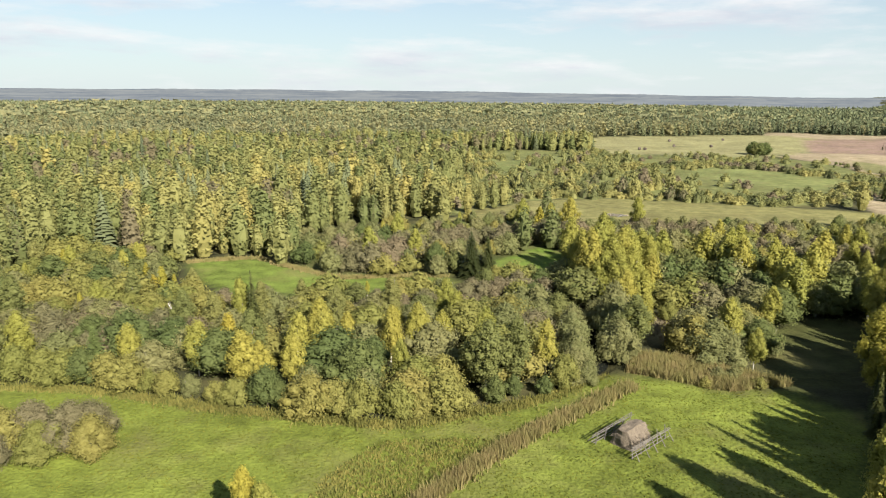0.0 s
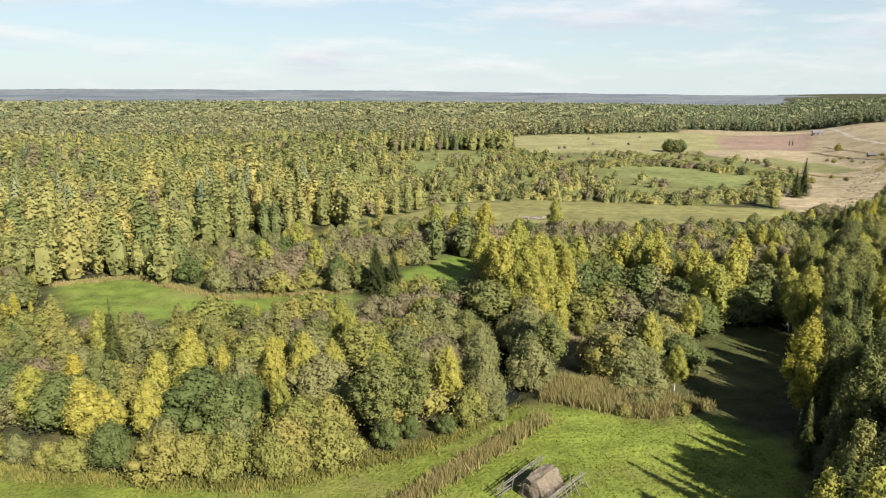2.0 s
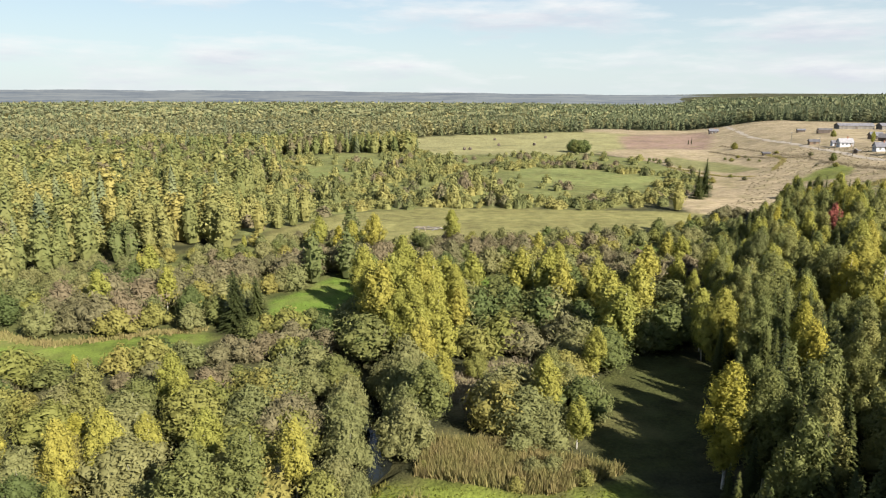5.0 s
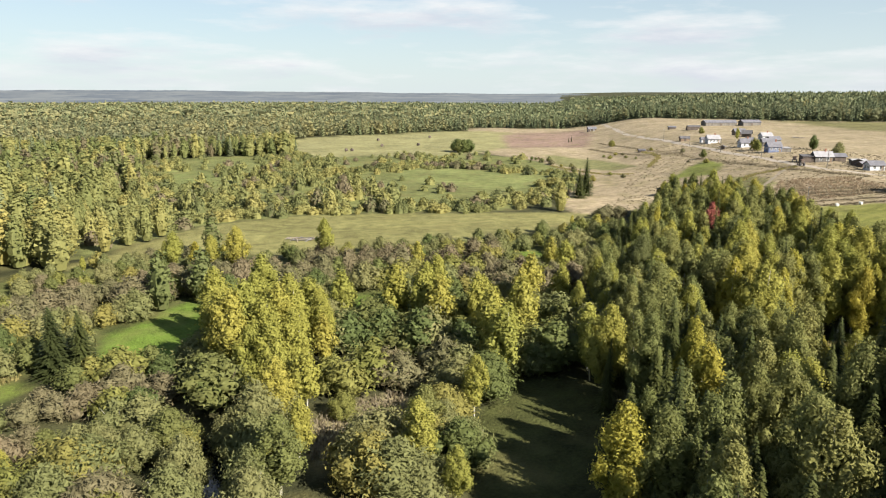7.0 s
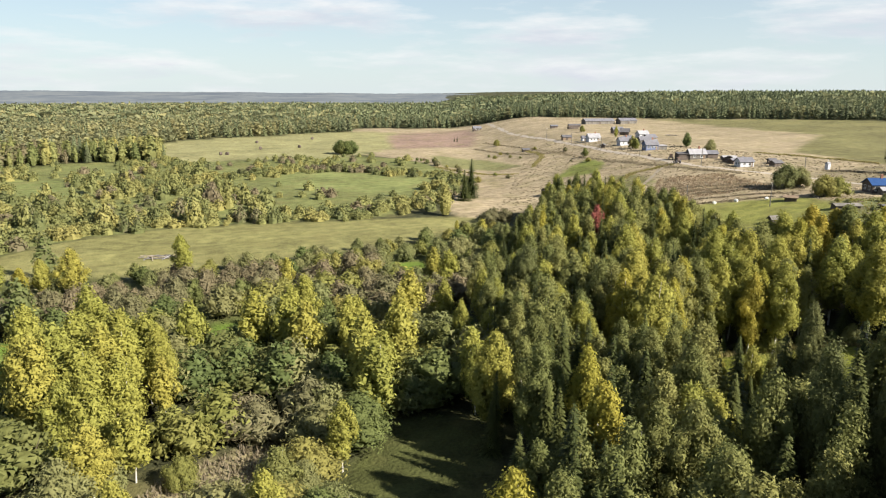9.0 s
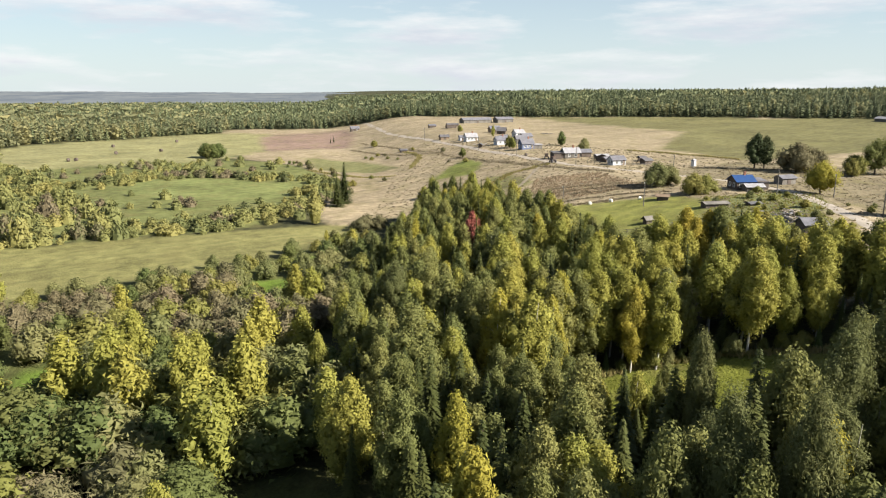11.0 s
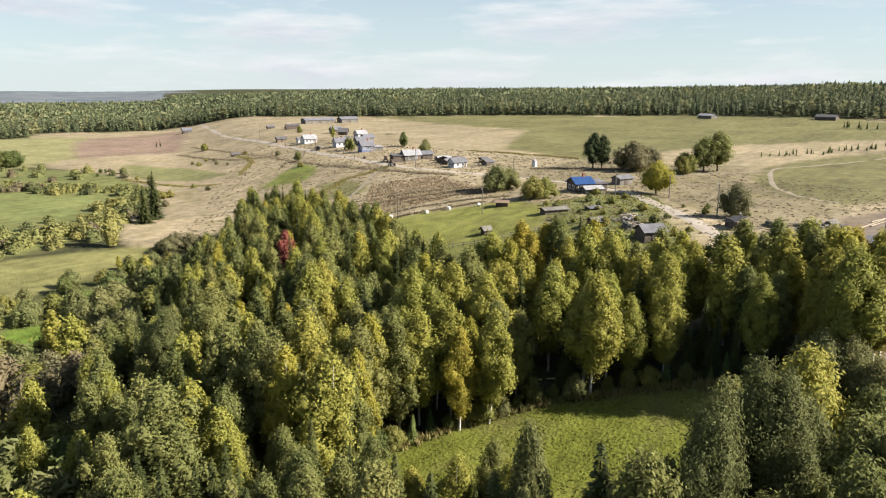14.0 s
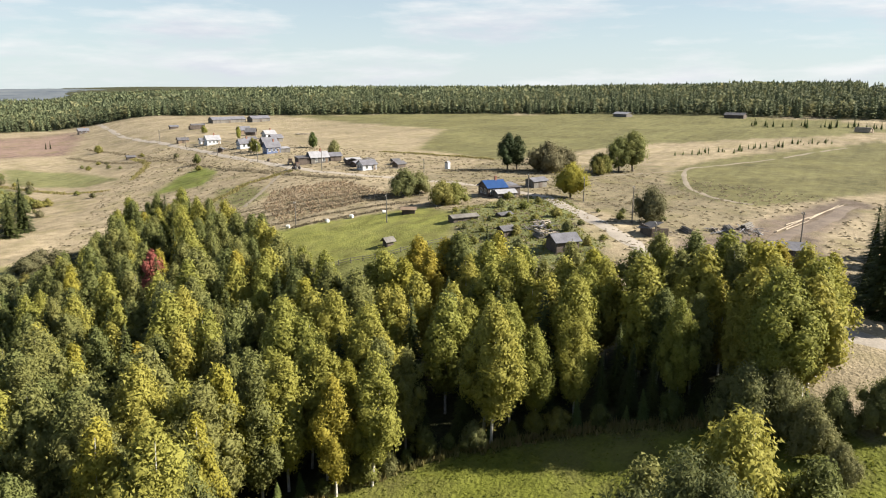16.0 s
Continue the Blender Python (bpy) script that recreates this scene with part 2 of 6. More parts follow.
DRY_GLADE = [(35, 128), (43, 134), (54, 137), (60, 131), (50, 121), (39, 118)]
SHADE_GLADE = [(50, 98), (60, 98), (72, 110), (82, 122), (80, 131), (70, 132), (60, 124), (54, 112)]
WEEDS = [(29, 104), (33, 111), (43, 108.5), (53, 99), (43, 96.8), (36, 100.3)]
DAMP_SLOPE = [(268, 464), (278, 420), (264, 357), (250, 360), (240, 400)]
LOW_GRASS = [(245, 273), (247, 258), (236, 237), (222, 234), (225, 250)]
YARD_GRASS = [(251, 158), (258, 147), (240, 136), (222, 131), (206, 118), (192, 118), (186, 140), (196, 148), (208, 152), (227, 165)]
RED_WEEDS = [(239, 240), (255, 222), (248, 210), (239, 190), (210, 207), (222, 226)]
STUBBLE = [(400, 470), (440, 480), (545, 522), (480, 322), (357, 261), (340, 290), (385, 400)]
SMALL_GLADES = [[(54, 173), (60, 184), (70, 181), (66, 172)], [(100, 200), (112, 210), (124, 206), (116, 196)], [(118, 216), (128, 224), (140, 222), (128, 213)]]
TALL_WOOD = [(36, 48), (42, 60), (50, 72), (57, 86), (63, 97), (73, 109), (82, 120), (90, 138), (97, 150), (112, 172), (135, 192), (155, 209), (172, 227), (180, 240), (193, 240), (196, 226), (190, 205), (178, 182), (168, 166), (160, 148), (160, 134), (167, 122), (166, 107), (169, 92), (166, 81), (154, 79), (151, 86), (146, 100), (137, 113.5), (128, 120.5), (118, 125.8), (110, 114), (115, 103), (121, 92), (128, 80), (120, 70), (112, 55), (95, 35), (60, 30)]
RIVER_WOOD = [(-150, 98), (-66, 95.5), (-49, 94.2), (-31, 89.6), (-14, 87.2), (-8, 86), (1, 88.6), (9, 92), (16, 96), (24, 104.4), (29, 105), (33, 112), (44, 110), (54, 100), (60, 100), (73, 110), (82, 121), (90, 139), (97, 152), (98, 162), (60, 163), (44, 166), (30, 164), (24, 160), (10, 158), (4, 152), (-4, 148.5), (-14, 145), (-31, 142.5), (-47, 142), (-60, 156), (-70, 172), (-150, 185)]
SCRUB = [(-36, 167), (-25, 160), (-10, 162), (9, 161), (11, 179), (27, 194), (34, 186), (30, 165), (60, 164), (98, 163), (112, 177), (135, 200), (158, 224), (156, 240), (121, 226), (78, 228), (56, 225), (25, 240), (6, 231), (-20, 220), (-46, 205)]
FAR_SCRUB = [(0, 240), (19, 263), (33, 278), (66, 286), (99, 283), (138, 272), (158, 281), (176, 297), (203, 325), (227, 365), (239, 420), (229, 482), (139, 487), (110, 497), (60, 520), (10, 500), (5, 440), (15, 380), (0, 300)]
OPEN = [MEADOW, RIVER_MEADOW, INNER_MEADOW, WEST_FIELD, MIDDLE_FIELD, FAR_GLADE, HAY_FIELD, PLATEAU, BACK_MEADOW, DRY_GLADE, SHADE_GLADE, WEEDS] + SMALL_GLADES
COVERS = [  # the plants or soil on each, and its colour; SHADE_GLADE's darkness is painted shade
    (SCRUB, (0.070, 0.078, 0.027)), (FAR_SCRUB, (0.105, 0.115, 0.042)), (PLATEAU, (0.216, 0.178, 0.118)), (MEADOW, (0.099, 0.121, 0.022)), (RIVER_MEADOW, (0.096, 0.128, 0.026)), (INNER_MEADOW, (0.085, 0.130, 0.022)),
    (WEST_FIELD, (0.139, 0.134, 0.053)), (MIDDLE_FIELD, (0.117, 0.133, 0.048)), (FAR_GLADE, (0.117, 0.136, 0.047)), (HAY_FIELD, (0.176, 0.170, 0.082)), (PLOUGHED, (0.176, 0.125, 0.100)),
    (STUBBLE, (0.205, 0.170, 0.112)), (DAMP_SLOPE, (0.125, 0.125, 0.055)), (LOW_GRASS, (0.135, 0.130, 0.055)), (YARD_GRASS, (0.105, 0.112, 0.045)), (RED_WEEDS, (0.205, 0.165, 0.110)), (GREEN_FIELD, (0.145, 0.150, 0.040)), (FIELD_FOOT, (0.118, 0.122, 0.040)), (EAST_SLOPE, (0.142, 0.120, 0.077)), (BIG_FIELD, (0.111, 0.105, 0.047)), (EAST_FIELD, (0.105, 0.098, 0.045)), (GREEN_STRIP, (0.109, 0.125, 0.031)), (LOG_YARD, (0.117, 0.092, 0.072)),
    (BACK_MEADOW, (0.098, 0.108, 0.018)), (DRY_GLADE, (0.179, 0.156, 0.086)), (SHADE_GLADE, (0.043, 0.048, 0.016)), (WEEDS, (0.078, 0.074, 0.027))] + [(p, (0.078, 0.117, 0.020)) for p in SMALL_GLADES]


def axis(low, high, step, start, end, grow):
    inner = list(np.arange(low, high + 0.01, step))
    up, s = [high], step
    while up[-1] < end:
        s *= grow
        up.append(up[-1] + s)
    down, s = [low], step
    while down[-1] > start:
        s *= grow
        down.append(down[-1] - s)
    return np.array(down[:0:-1] + inner + up[1:])


def mesh_from(name, verts, faces, mat, tint=None):
    """A mesh from arrays: verts n x 3, faces m x 3 or m x 4."""
    me = bpy.data.meshes.new(name)
    verts, faces = np.ascontiguousarray(verts, np.float32), np.ascontiguousarray(faces, np.int32)
    k = faces.shape[1]
    me.vertices.add(len(verts))
    me.vertices.foreach_set("co", verts.ravel())
    me.loops.add(faces.size)
    me.loops.foreach_set("vertex_index", faces.ravel())
    me.polygons.add(len(faces))
    me.polygons.foreach_set("loop_start", np.arange(0, faces.size, k, dtype=np.int32))
    me.update(calc_edges=True)
    if tint is not None:
        me.attributes.new("tint", "FLOAT", "POINT").data.foreach_set("value", np.ascontiguousarray(tint, np.float32))
    me.materials.append(mat)
    me.validate()
    return me


def ground_material():
    m, nodes, links, out = shader("ground_cover")
    a, tc = nodes.new("ShaderNodeAttribute"), nodes.new("ShaderNodeTexCoord")
    a.attribute_name = "cover"
    p = tc.outputs["Object"]
    stripes = nodes.new("ShaderNodeMapping")
    stripes.inputs["Rotation"].default_value, stripes.inputs["Scale"].default_value = (0, 0, radians(38)), (0.02, 0.35, 1)
    links.new(p, stripes.inputs["Vector"])
    big, mid, fine, mown = noisy(nodes, links, p, 0.035), noisy(nodes, links, p, 0.3, 6.0), noisy(nodes, links, p, 2.2, 5.0), noisy(nodes, links, stripes.outputs["Vector"], 1.0, 3.0)
    total = None
    for f, w in ((big, 1.1), (mid, 1.3), (fine, 1.1), (mown, 0.7)):
        k = nodes.new("ShaderNodeMath")
        k.operation, k.inputs[1].default_value = "MULTIPLY_ADD", w
        links.new(f, k.inputs[0])
        if total is None:
            k.inputs[2].default_value = 1 - 0.5 * (1.1 + 1.3 + 1.1 + 0.7)
        else:
            links.new(total, k.inputs[2])
        total = k.outputs["Value"]
    tone = nodes.new("ShaderNodeVectorMath")
    tone.operation = "SCALE"
    links.new(a.outputs["Color"], tone.inputs[0])
    links.new(total, tone.inputs["Scale"])
    dry = nodes.new("ShaderNodeMix")
    dry.data_type, dry.blend_type = "RGBA", "MIX"
    dry.inputs["B"].default_value = (0.135, 0.122, 0.05, 1)
    patch = ramp(nodes, [(0.5, (0, 0, 0)), (0.72, (0.55, 0.55, 0.55))])
    links.new(noisy(nodes, links, p, 0.11, 5.0), patch.inputs["Fac"])
    links.new(patch.outputs["Color"], dry.inputs["Factor"])
    links.new(tone.outputs["Vector"], dry.inputs["A"])
    d, bp = nodes.new("ShaderNodeBsdfPrincipled"), nodes.new("ShaderNodeBump")
    d.inputs["Roughness"].default_value, d.inputs["Specular IOR Level"].default_value = 0.9, 0.1
    bp.inputs["Strength"].default_value, bp.inputs["Distance"].default_value = 0.7, 0.35
    links.new(fine, bp.inputs["Height"])
    links.new(dry.outputs["Result"], d.inputs["Base Color"])
    links.new(bp.outputs["Normal"], d.inputs["Normal"])
    links.new(d.outputs["BSDF"], out.inputs["Surface"])
    return m


gx, gy = axis(-90, 262, 2.0, -4900, 4900, 1.055), axis(60, 300, 2.0, -3500, 4900, 1.055)
GX, GY = np.meshgrid(gx, gy)
cover = np.zeros((*GX.shape, 4), np.float32)
jit = np.random.RandomState(3)
for _ in range(6):
    X, Y = GX + jit.uniform(-1.6, 1.6, GX.shape), GY + jit.uniform(-1.6, 1.6, GX.shape)
    c = np.empty((*GX.shape, 4), np.float32)
    c[...] = (0.034, 0.036, 0.017, 1)
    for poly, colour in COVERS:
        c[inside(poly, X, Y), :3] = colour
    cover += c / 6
verts = np.stack([GX, GY, ground_z(GX, GY)], -1).reshape(-1, 3)
ny, nx = GX.shape
ids = np.arange(nx * ny).reshape(ny, nx)
quads = np.stack([ids[:-1, :-1], ids[:-1, 1:], ids[1:, 1:], ids[1:, :-1]], -1).reshape(-1, 4)
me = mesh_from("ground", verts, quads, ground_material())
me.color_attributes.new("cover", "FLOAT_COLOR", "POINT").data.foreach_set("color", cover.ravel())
me.polygons.foreach_set("use_smooth", np.ones(len(quads), bool))
tagged(new("ground", me), "rolling ground with green meadows, dry grass and ploughed soil", "ground", kind="structure")


def ribbon(name, line, width, mat, lift, label, category, flat=None, step=2.0):
    """A strip of road or water along a line, lying on the ground, or level."""
    pts = [np.array(line[0], float)]
    for a, b in zip(line, line[1:]):
        n = max(1, int(math.dist(a, b) / step))
        pts += [np.array(a) + (np.array(b) - np.array(a)) * (i + 1) / n for i in range(n)]
    pts = np.array(pts)
    for _ in range(6):
        pts[1:-1] = 0.25 * pts[:-2] + 0.5 * pts[1:-1] + 0.25 * pts[2:]
    t = np.gradient(pts, axis=0)
    t /= np.linalg.norm(t, axis=1)[:, None]
    side = np.stack([-t[:, 1], t[:, 0]], 1)
    offs = np.linspace(-0.5, 0.5, 5)
    wob = width * (1 + 0.12 * np.sin(np.arange(len(pts)) * 0.7) + 0.08 * np.sin(np.arange(len(pts)) * 1.9))
    v = np.concatenate([np.c_[pts + side * (o * wob)[:, None], np.zeros(len(pts))] for o in offs])
    v[:, 2] = ground_z(v[:, 0], v[:, 1]) + lift if flat is None else flat
    n = len(pts)
    f = [(j * n + i, j * n + i + 1, (j + 1) * n + i + 1, (j + 1) * n + i) for j in range(4) for i in range(n - 1)]
    if flat is None:
        v[:n, 2] -= lift + 0.02
        v[-n:, 2] -= lift + 0.02
    return tagged(new(name, mesh_from(name, v, np.array(f)[:, ::-1], mat)), label, category, kind="structure")


def water_material():
    m, nodes, links, out = shader("river_water")
    p, bp, tc = nodes.new("ShaderNodeBsdfPrincipled"), nodes.new("ShaderNodeBump"), nodes.new("ShaderNodeTexCoord")
    p.inputs["Base Color"].default_value, p.inputs["Roughness"].default_value = (0.012, 0.014, 0.012, 1), 0.06
    bp.inputs["Strength"].default_value, bp.inputs["Distance"].default_value = 0.15, 0.05
    links.new(noisy(nodes, links, tc.outputs["Object"], 0.9), bp.inputs["Height"])
    links.new(bp.outputs["Normal"], p.inputs["Normal"])
    links.new(p.outputs["BSDF"], out.inputs["Surface"])
    return m


ribbon("water", RIVER, 4.6, water_material(), 0, "narrow dark river between bushy banks", "river", flat=-5.0)
ROAD = [(470, 690), (386, 533), (325, 387), (276, 270), (268, 240), (267, 210), (265, 178), (257, 153), (233, 132), (212, 115), (197, 105), (185, 90), (174, 75), (166, 55), (160, 20)]
ribbon("road", ROAD, 4.1, M_SAND, 0.09, "pale sandy village road with worn edges", "road")
ribbon("track", [(448, 86), (396, 106), (362, 120), (338, 133), (318, 129), (297, 123), (278, 112), (272, 101)], 1.8, M_PATH, 0.06, "worn tan track round the eastern field", "track")
ribbon("track", [(272, 264), (258, 256), (243, 246), (222, 234)], 1.6, M_PATH, 0.06, "faint tan path across dry grass", "track")
ribbon("track", [(335, 132), (318, 146), (300, 160), (285, 168), (266, 172)], 1.8, M_PATH, 0.06, "faint tan path across dry grass", "track")
ribbon("track", [(205, 96), (221, 92), (238, 90), (255, 84), (279, 80)], 4.0, M_MUD, 0.07, "muddy brown track past the logs", "track")


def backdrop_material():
    m, nodes, links, out = shader("far_woods_hazed")
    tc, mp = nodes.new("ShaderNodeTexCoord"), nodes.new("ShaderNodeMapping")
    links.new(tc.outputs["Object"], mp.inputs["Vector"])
    # distance haze painted in as blue-grey tones
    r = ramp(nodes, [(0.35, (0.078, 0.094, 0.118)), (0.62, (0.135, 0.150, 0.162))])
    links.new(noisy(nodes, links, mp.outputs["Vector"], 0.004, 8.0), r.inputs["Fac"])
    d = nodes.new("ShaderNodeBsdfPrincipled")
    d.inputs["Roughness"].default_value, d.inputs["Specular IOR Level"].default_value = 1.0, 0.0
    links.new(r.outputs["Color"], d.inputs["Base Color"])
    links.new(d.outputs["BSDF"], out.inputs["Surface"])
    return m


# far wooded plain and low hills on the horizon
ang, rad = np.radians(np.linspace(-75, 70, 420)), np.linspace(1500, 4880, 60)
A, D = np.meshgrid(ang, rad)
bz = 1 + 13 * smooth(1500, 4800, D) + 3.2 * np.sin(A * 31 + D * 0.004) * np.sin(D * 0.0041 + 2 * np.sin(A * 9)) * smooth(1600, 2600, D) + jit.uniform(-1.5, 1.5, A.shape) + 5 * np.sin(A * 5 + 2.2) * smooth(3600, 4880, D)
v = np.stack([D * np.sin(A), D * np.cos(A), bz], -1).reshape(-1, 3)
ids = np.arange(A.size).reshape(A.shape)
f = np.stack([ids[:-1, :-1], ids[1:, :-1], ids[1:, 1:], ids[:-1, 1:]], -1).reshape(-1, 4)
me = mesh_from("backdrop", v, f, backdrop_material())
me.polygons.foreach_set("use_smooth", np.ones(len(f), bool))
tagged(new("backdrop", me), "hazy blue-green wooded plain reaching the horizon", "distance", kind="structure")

# ---- trees and bushes ----
ICO = [(0, 0, 1), *[(0.894 * math.cos(1.2566 * k), 0.894 * math.sin(1.2566 * k), 0.447) for k in range(5)], *[(0.894 * math.cos(1.2566 * (k + 0.5)), 0.894 * math.sin(1.2566 * (k + 0.5)), -0.447) for k in range(5)], (0, 0, -1)]
ICO_FACES = [(0, 1 + k, 1 + (k + 1) % 5) for k in range(5)] + [(1 + k, 6 + k, 1 + (k + 1) % 5) for k in range(5)] + [(6 + k, 6 + (k + 1) % 5, 1 + (k + 1) % 5) for k in range(5)] + [(11, 6 + (k + 1) % 5, 6 + k) for k in range(5)]


def sprays(rng, p, nrm, size, long):
    """A small leaf spray, one triangle, at each place."""
    n = len(p)
    t = rng.normal(0, 1, (n, 3)) + (0, 0, -0.5)
    t -= nrm * (t * nrm).sum(1)[:, None]
    t /= np.linalg.norm(t, axis=1)[:, None] + 1e-9
    b = np.cross(nrm, t)
    s = (size * rng.uniform(0.6, 1.35, n))[:, None]
    v = np.stack([p - t * s * 0.62 * long - b * s * 0.42, p - t * s * 0.2 * long + b * s * 0.5, p + t * s * 0.8 * long], 1).reshape(-1, 3)
    return v, np.arange(3 * n).reshape(-1, 3)


def broad_crown(rng, height, radius, bottom, form, puffs, per, size, long=1.0, tall=1.2):
    """A crown of leafy puffs, each a dense heart under loose sprays, set on limb ends under an uneven outline.
    form: oval (widest below the middle, drawn to a tip), dome (bushy to the ground), round or plume (upright shoots)."""
    k = np.arange(puffs)
    u = np.clip((k + rng.uniform(0.1, 0.9, puffs)) / puffs, 0.01, 0.985)
    if form == "oval":
        u = u ** 1.12
        prof = np.minimum(1, ((u + 0.10) / 0.42) ** 0.65) * (1 - u ** 2.9) ** 0.6
    elif form == "plume":
        u = u ** 1.0
        prof = np.minimum(1, ((u + 0.25) / 0.4) ** 0.6) * (1 - u ** 2.6) ** 0.55
    elif form == "round":
        u = u ** 0.95
        prof = np.minimum(1, ((u + 0.12) / 0.4) ** 0.5) * np.minimum(1, 1.15 * (1 - u ** 2.2) ** 0.5)
    else:
        u = u ** 1.25
        prof = np.minimum(1, 1.1 * (1 - u ** 2.0) ** 0.5)
    lobes = rng.uniform(0, 6.28, 4)
    th = k * 2.39996 + rng.uniform(-0.5, 0.5, puffs)
    ragged = 1 + 0.16 * np.sin(2 * th + lobes[0] + 4 * u) + 0.12 * np.sin(3 * th + lobes[1]) + rng.normal(0, 0.09, puffs)
    pr = radius * (0.46 if form in ("dome", "round") else 0.44) * rng.uniform(0.7, 1.25, puffs) * (34 / puffs) ** 0.33
    pr = np.minimum(pr, 0.26 * radius + 0.5 * radius * prof)
    r = np.maximum(radius * prof * ragged - 0.8 * pr, 0.0) * np.where(rng.uniform(0, 1, puffs) < 0.12, 0.35, 1)
    ph = pr * tall
    z = height * bottom + 0.75 * ph + (height * (1 - bottom) - 1.7 * ph) * u
    spots = np.stack([r * np.cos(th), r * np.sin(th), z], 1)
    dims = np.stack([pr, pr, ph], 1)
    hearts = (np.array(ICO)[None] * (1 + rng.normal(0, 0.13, (puffs, 12, 1)))) * dims[:, None] * 0.62 + spots[:, None]
    hv, hf = hearts.reshape(-1, 3), (np.array(ICO_FACES)[None] + (np.arange(puffs) * 12)[:, None, None]).reshape(-1, 3)
    d = rng.normal(0, 1, (puffs * per, 3))
    away = np.repeat(spots * (1, 1, 0) / (radius * 0.6), per, 0)
    d = d / np.linalg.norm(d, axis=1)[:, None] + 0.55 * away + (0, 0, 0.22)
    d /= np.linalg.norm(d, axis=1)[:, None]
    off = np.clip(rng.normal(0.90, 0.19, (len(d), 1)), 0.5, 1.4) * (1 + 0.10 * np.sin(5 * d[:, :1] + lobes[2]) * np.sin(5 * d[:, 1:2] + lobes[3]))
    p = np.repeat(spots, per, 0) + d * np.repeat(dims, per, 0) * off
    nrm = d + 0.35 * away + rng.normal(0, 0.50, d.shape) + (0, 0, 0.08)
    nrm /= np.linalg.norm(nrm, axis=1)[:, None]
    return joined([(hv, hf), sprays(rng, p, nrm, size, long)]), spots


def tube(path, radii, sides=5):
    path = np.array(path, float)
    v, f = [], []
    for i, (p, r) in enumerate(zip(path, radii)):
        for k in range(sides):
            a = 6.2832 * k / sides
            v.append((p[0] + r * math.cos(a), p[1] + r * math.sin(a), p[2]))
    for i in range(len(path) - 1):
        for k in range(sides):
            a, b = i * sides + k, i * sides + (k + 1) % sides
            f += [(a, b, b + sides), (a, b + sides, a + sides)]
    return np.array(v), np.array(f)


def joined(pieces):
    v, f, n = [], [], 0
    for pv, pf in pieces:
        v.append(pv)
        f.append(pf + n)
        n += len(pv)
    return np.concatenate(v), np.concatenate(f)


def stem(rng, height, radius, spots, limbs, stems=1):
    """Tapered trunk with a slight sweep, and limbs that reach for the clumps."""
    pieces = []
    for s in range(stems):
        lean = rng.normal(0, 0.03 + 0.12 * (stems > 1), 2)
        zs = np.linspace(-0.25, height * (0.93 if stems == 1 else rng.uniform(0.55, 0.85)), 5)
        wob = rng.normal(0, 0.05, 2)
        path = [(lean[0] * z + wob[0] * math.sin(z * 0.6), lean[1] * z + wob[1] * math.sin(z * 0.7), z) for z in zs]
        pieces.append(tube(path, radius * np.linspace(1.15, 0.14, 5)))
    for i in rng.choice(len(spots), min(limbs // 2, len(spots)), replace=False):
        x, y, z = spots[i]
        z0 = max(0.4, z - 0.55 * math.hypot(x, y) - 0.5)
        pieces.append(tube([(0, 0, z0), (x * 0.55, y * 0.55, z0 + (z - z0) * 0.6), (x, y, z)], (radius * 0.32, radius * 0.2, radius * 0.05), 3))
    return joined(pieces)


def conifer_crown(rng, height, radius, bottom, whorls, arms, sprays_each, wide=1.0):
    """Drooping boughs all the way up a dense dark heart, each a spine with side sprays."""
    V = []
    sides = 7
    for i in range(sides):      # heart
        a, b = 6.2832 * i / sides, 6.2832 * (i + 1) / sides
        low, q = height * (bottom + 0.03), 0.5 * radius
        V += [(0, 0, height * 0.93), (q * math.cos(a), q * math.sin(a), low), (q * math.cos(b), q * math.sin(b), low)]
    V = [np.array(p) for p in V]
    for i in range(whorls):
        turn = rng.uniform(0, 6.28)
        for k in range(arms):
            u = min(0.985, max(0.0, (i + rng.uniform(-0.7, 0.7)) / whorls))
            z = height * (bottom + (1 - bottom) * u)
            a = turn + 6.2832 * k / arms + rng.uniform(-0.25, 0.25)
            L = (radius * (1 - u) ** 0.85 * rng.uniform(0.68, 1.12) + 0.15) * (1 + 0.12 * math.sin(3 * a + 9 * u))
            d, s = np.array((math.cos(a), math.sin(a), 0)), np.array((-math.sin(a), math.cos(a), 0))
            sag = rng.uniform(0.25, 0.6)
            for j in range(sprays_each):
                q = 0.3 + 0.7 * (j + 0.4) / sprays_each
                p = d * L * q + np.array((0, 0, z - sag * L * q ** 1.3))
                w = wide * (0.10 + 0.20 * L * (1.1 - 0.75 * q)) * rng.uniform(0.7, 1.25)
                tip = p + d * (L / sprays_each * 1.3) - np.array((0, 0, rng.uniform(0.1, 0.5) * L / sprays_each + 0.08)) + s * rng.uniform(-0.3, 0.3) * w
                V += [p + s * w - (0, 0, 0.5 * w), p - s * w * rng.uniform(0.7, 1.1) - (0, 0, 0.5 * w), tip]
    top = np.array((0, 0, height))
    for k in range(4):
        a = 1.57 * k
        V += [top, top + (0.16 * math.cos(a), 0.16 * math.sin(a), -0.9), top + (0.16 * math.cos(a + 1.5), 0.16 * math.sin(a + 1.5), -0.9)]
    V = np.array(V)
    return V, np.arange(len(V)).reshape(-1, 3)


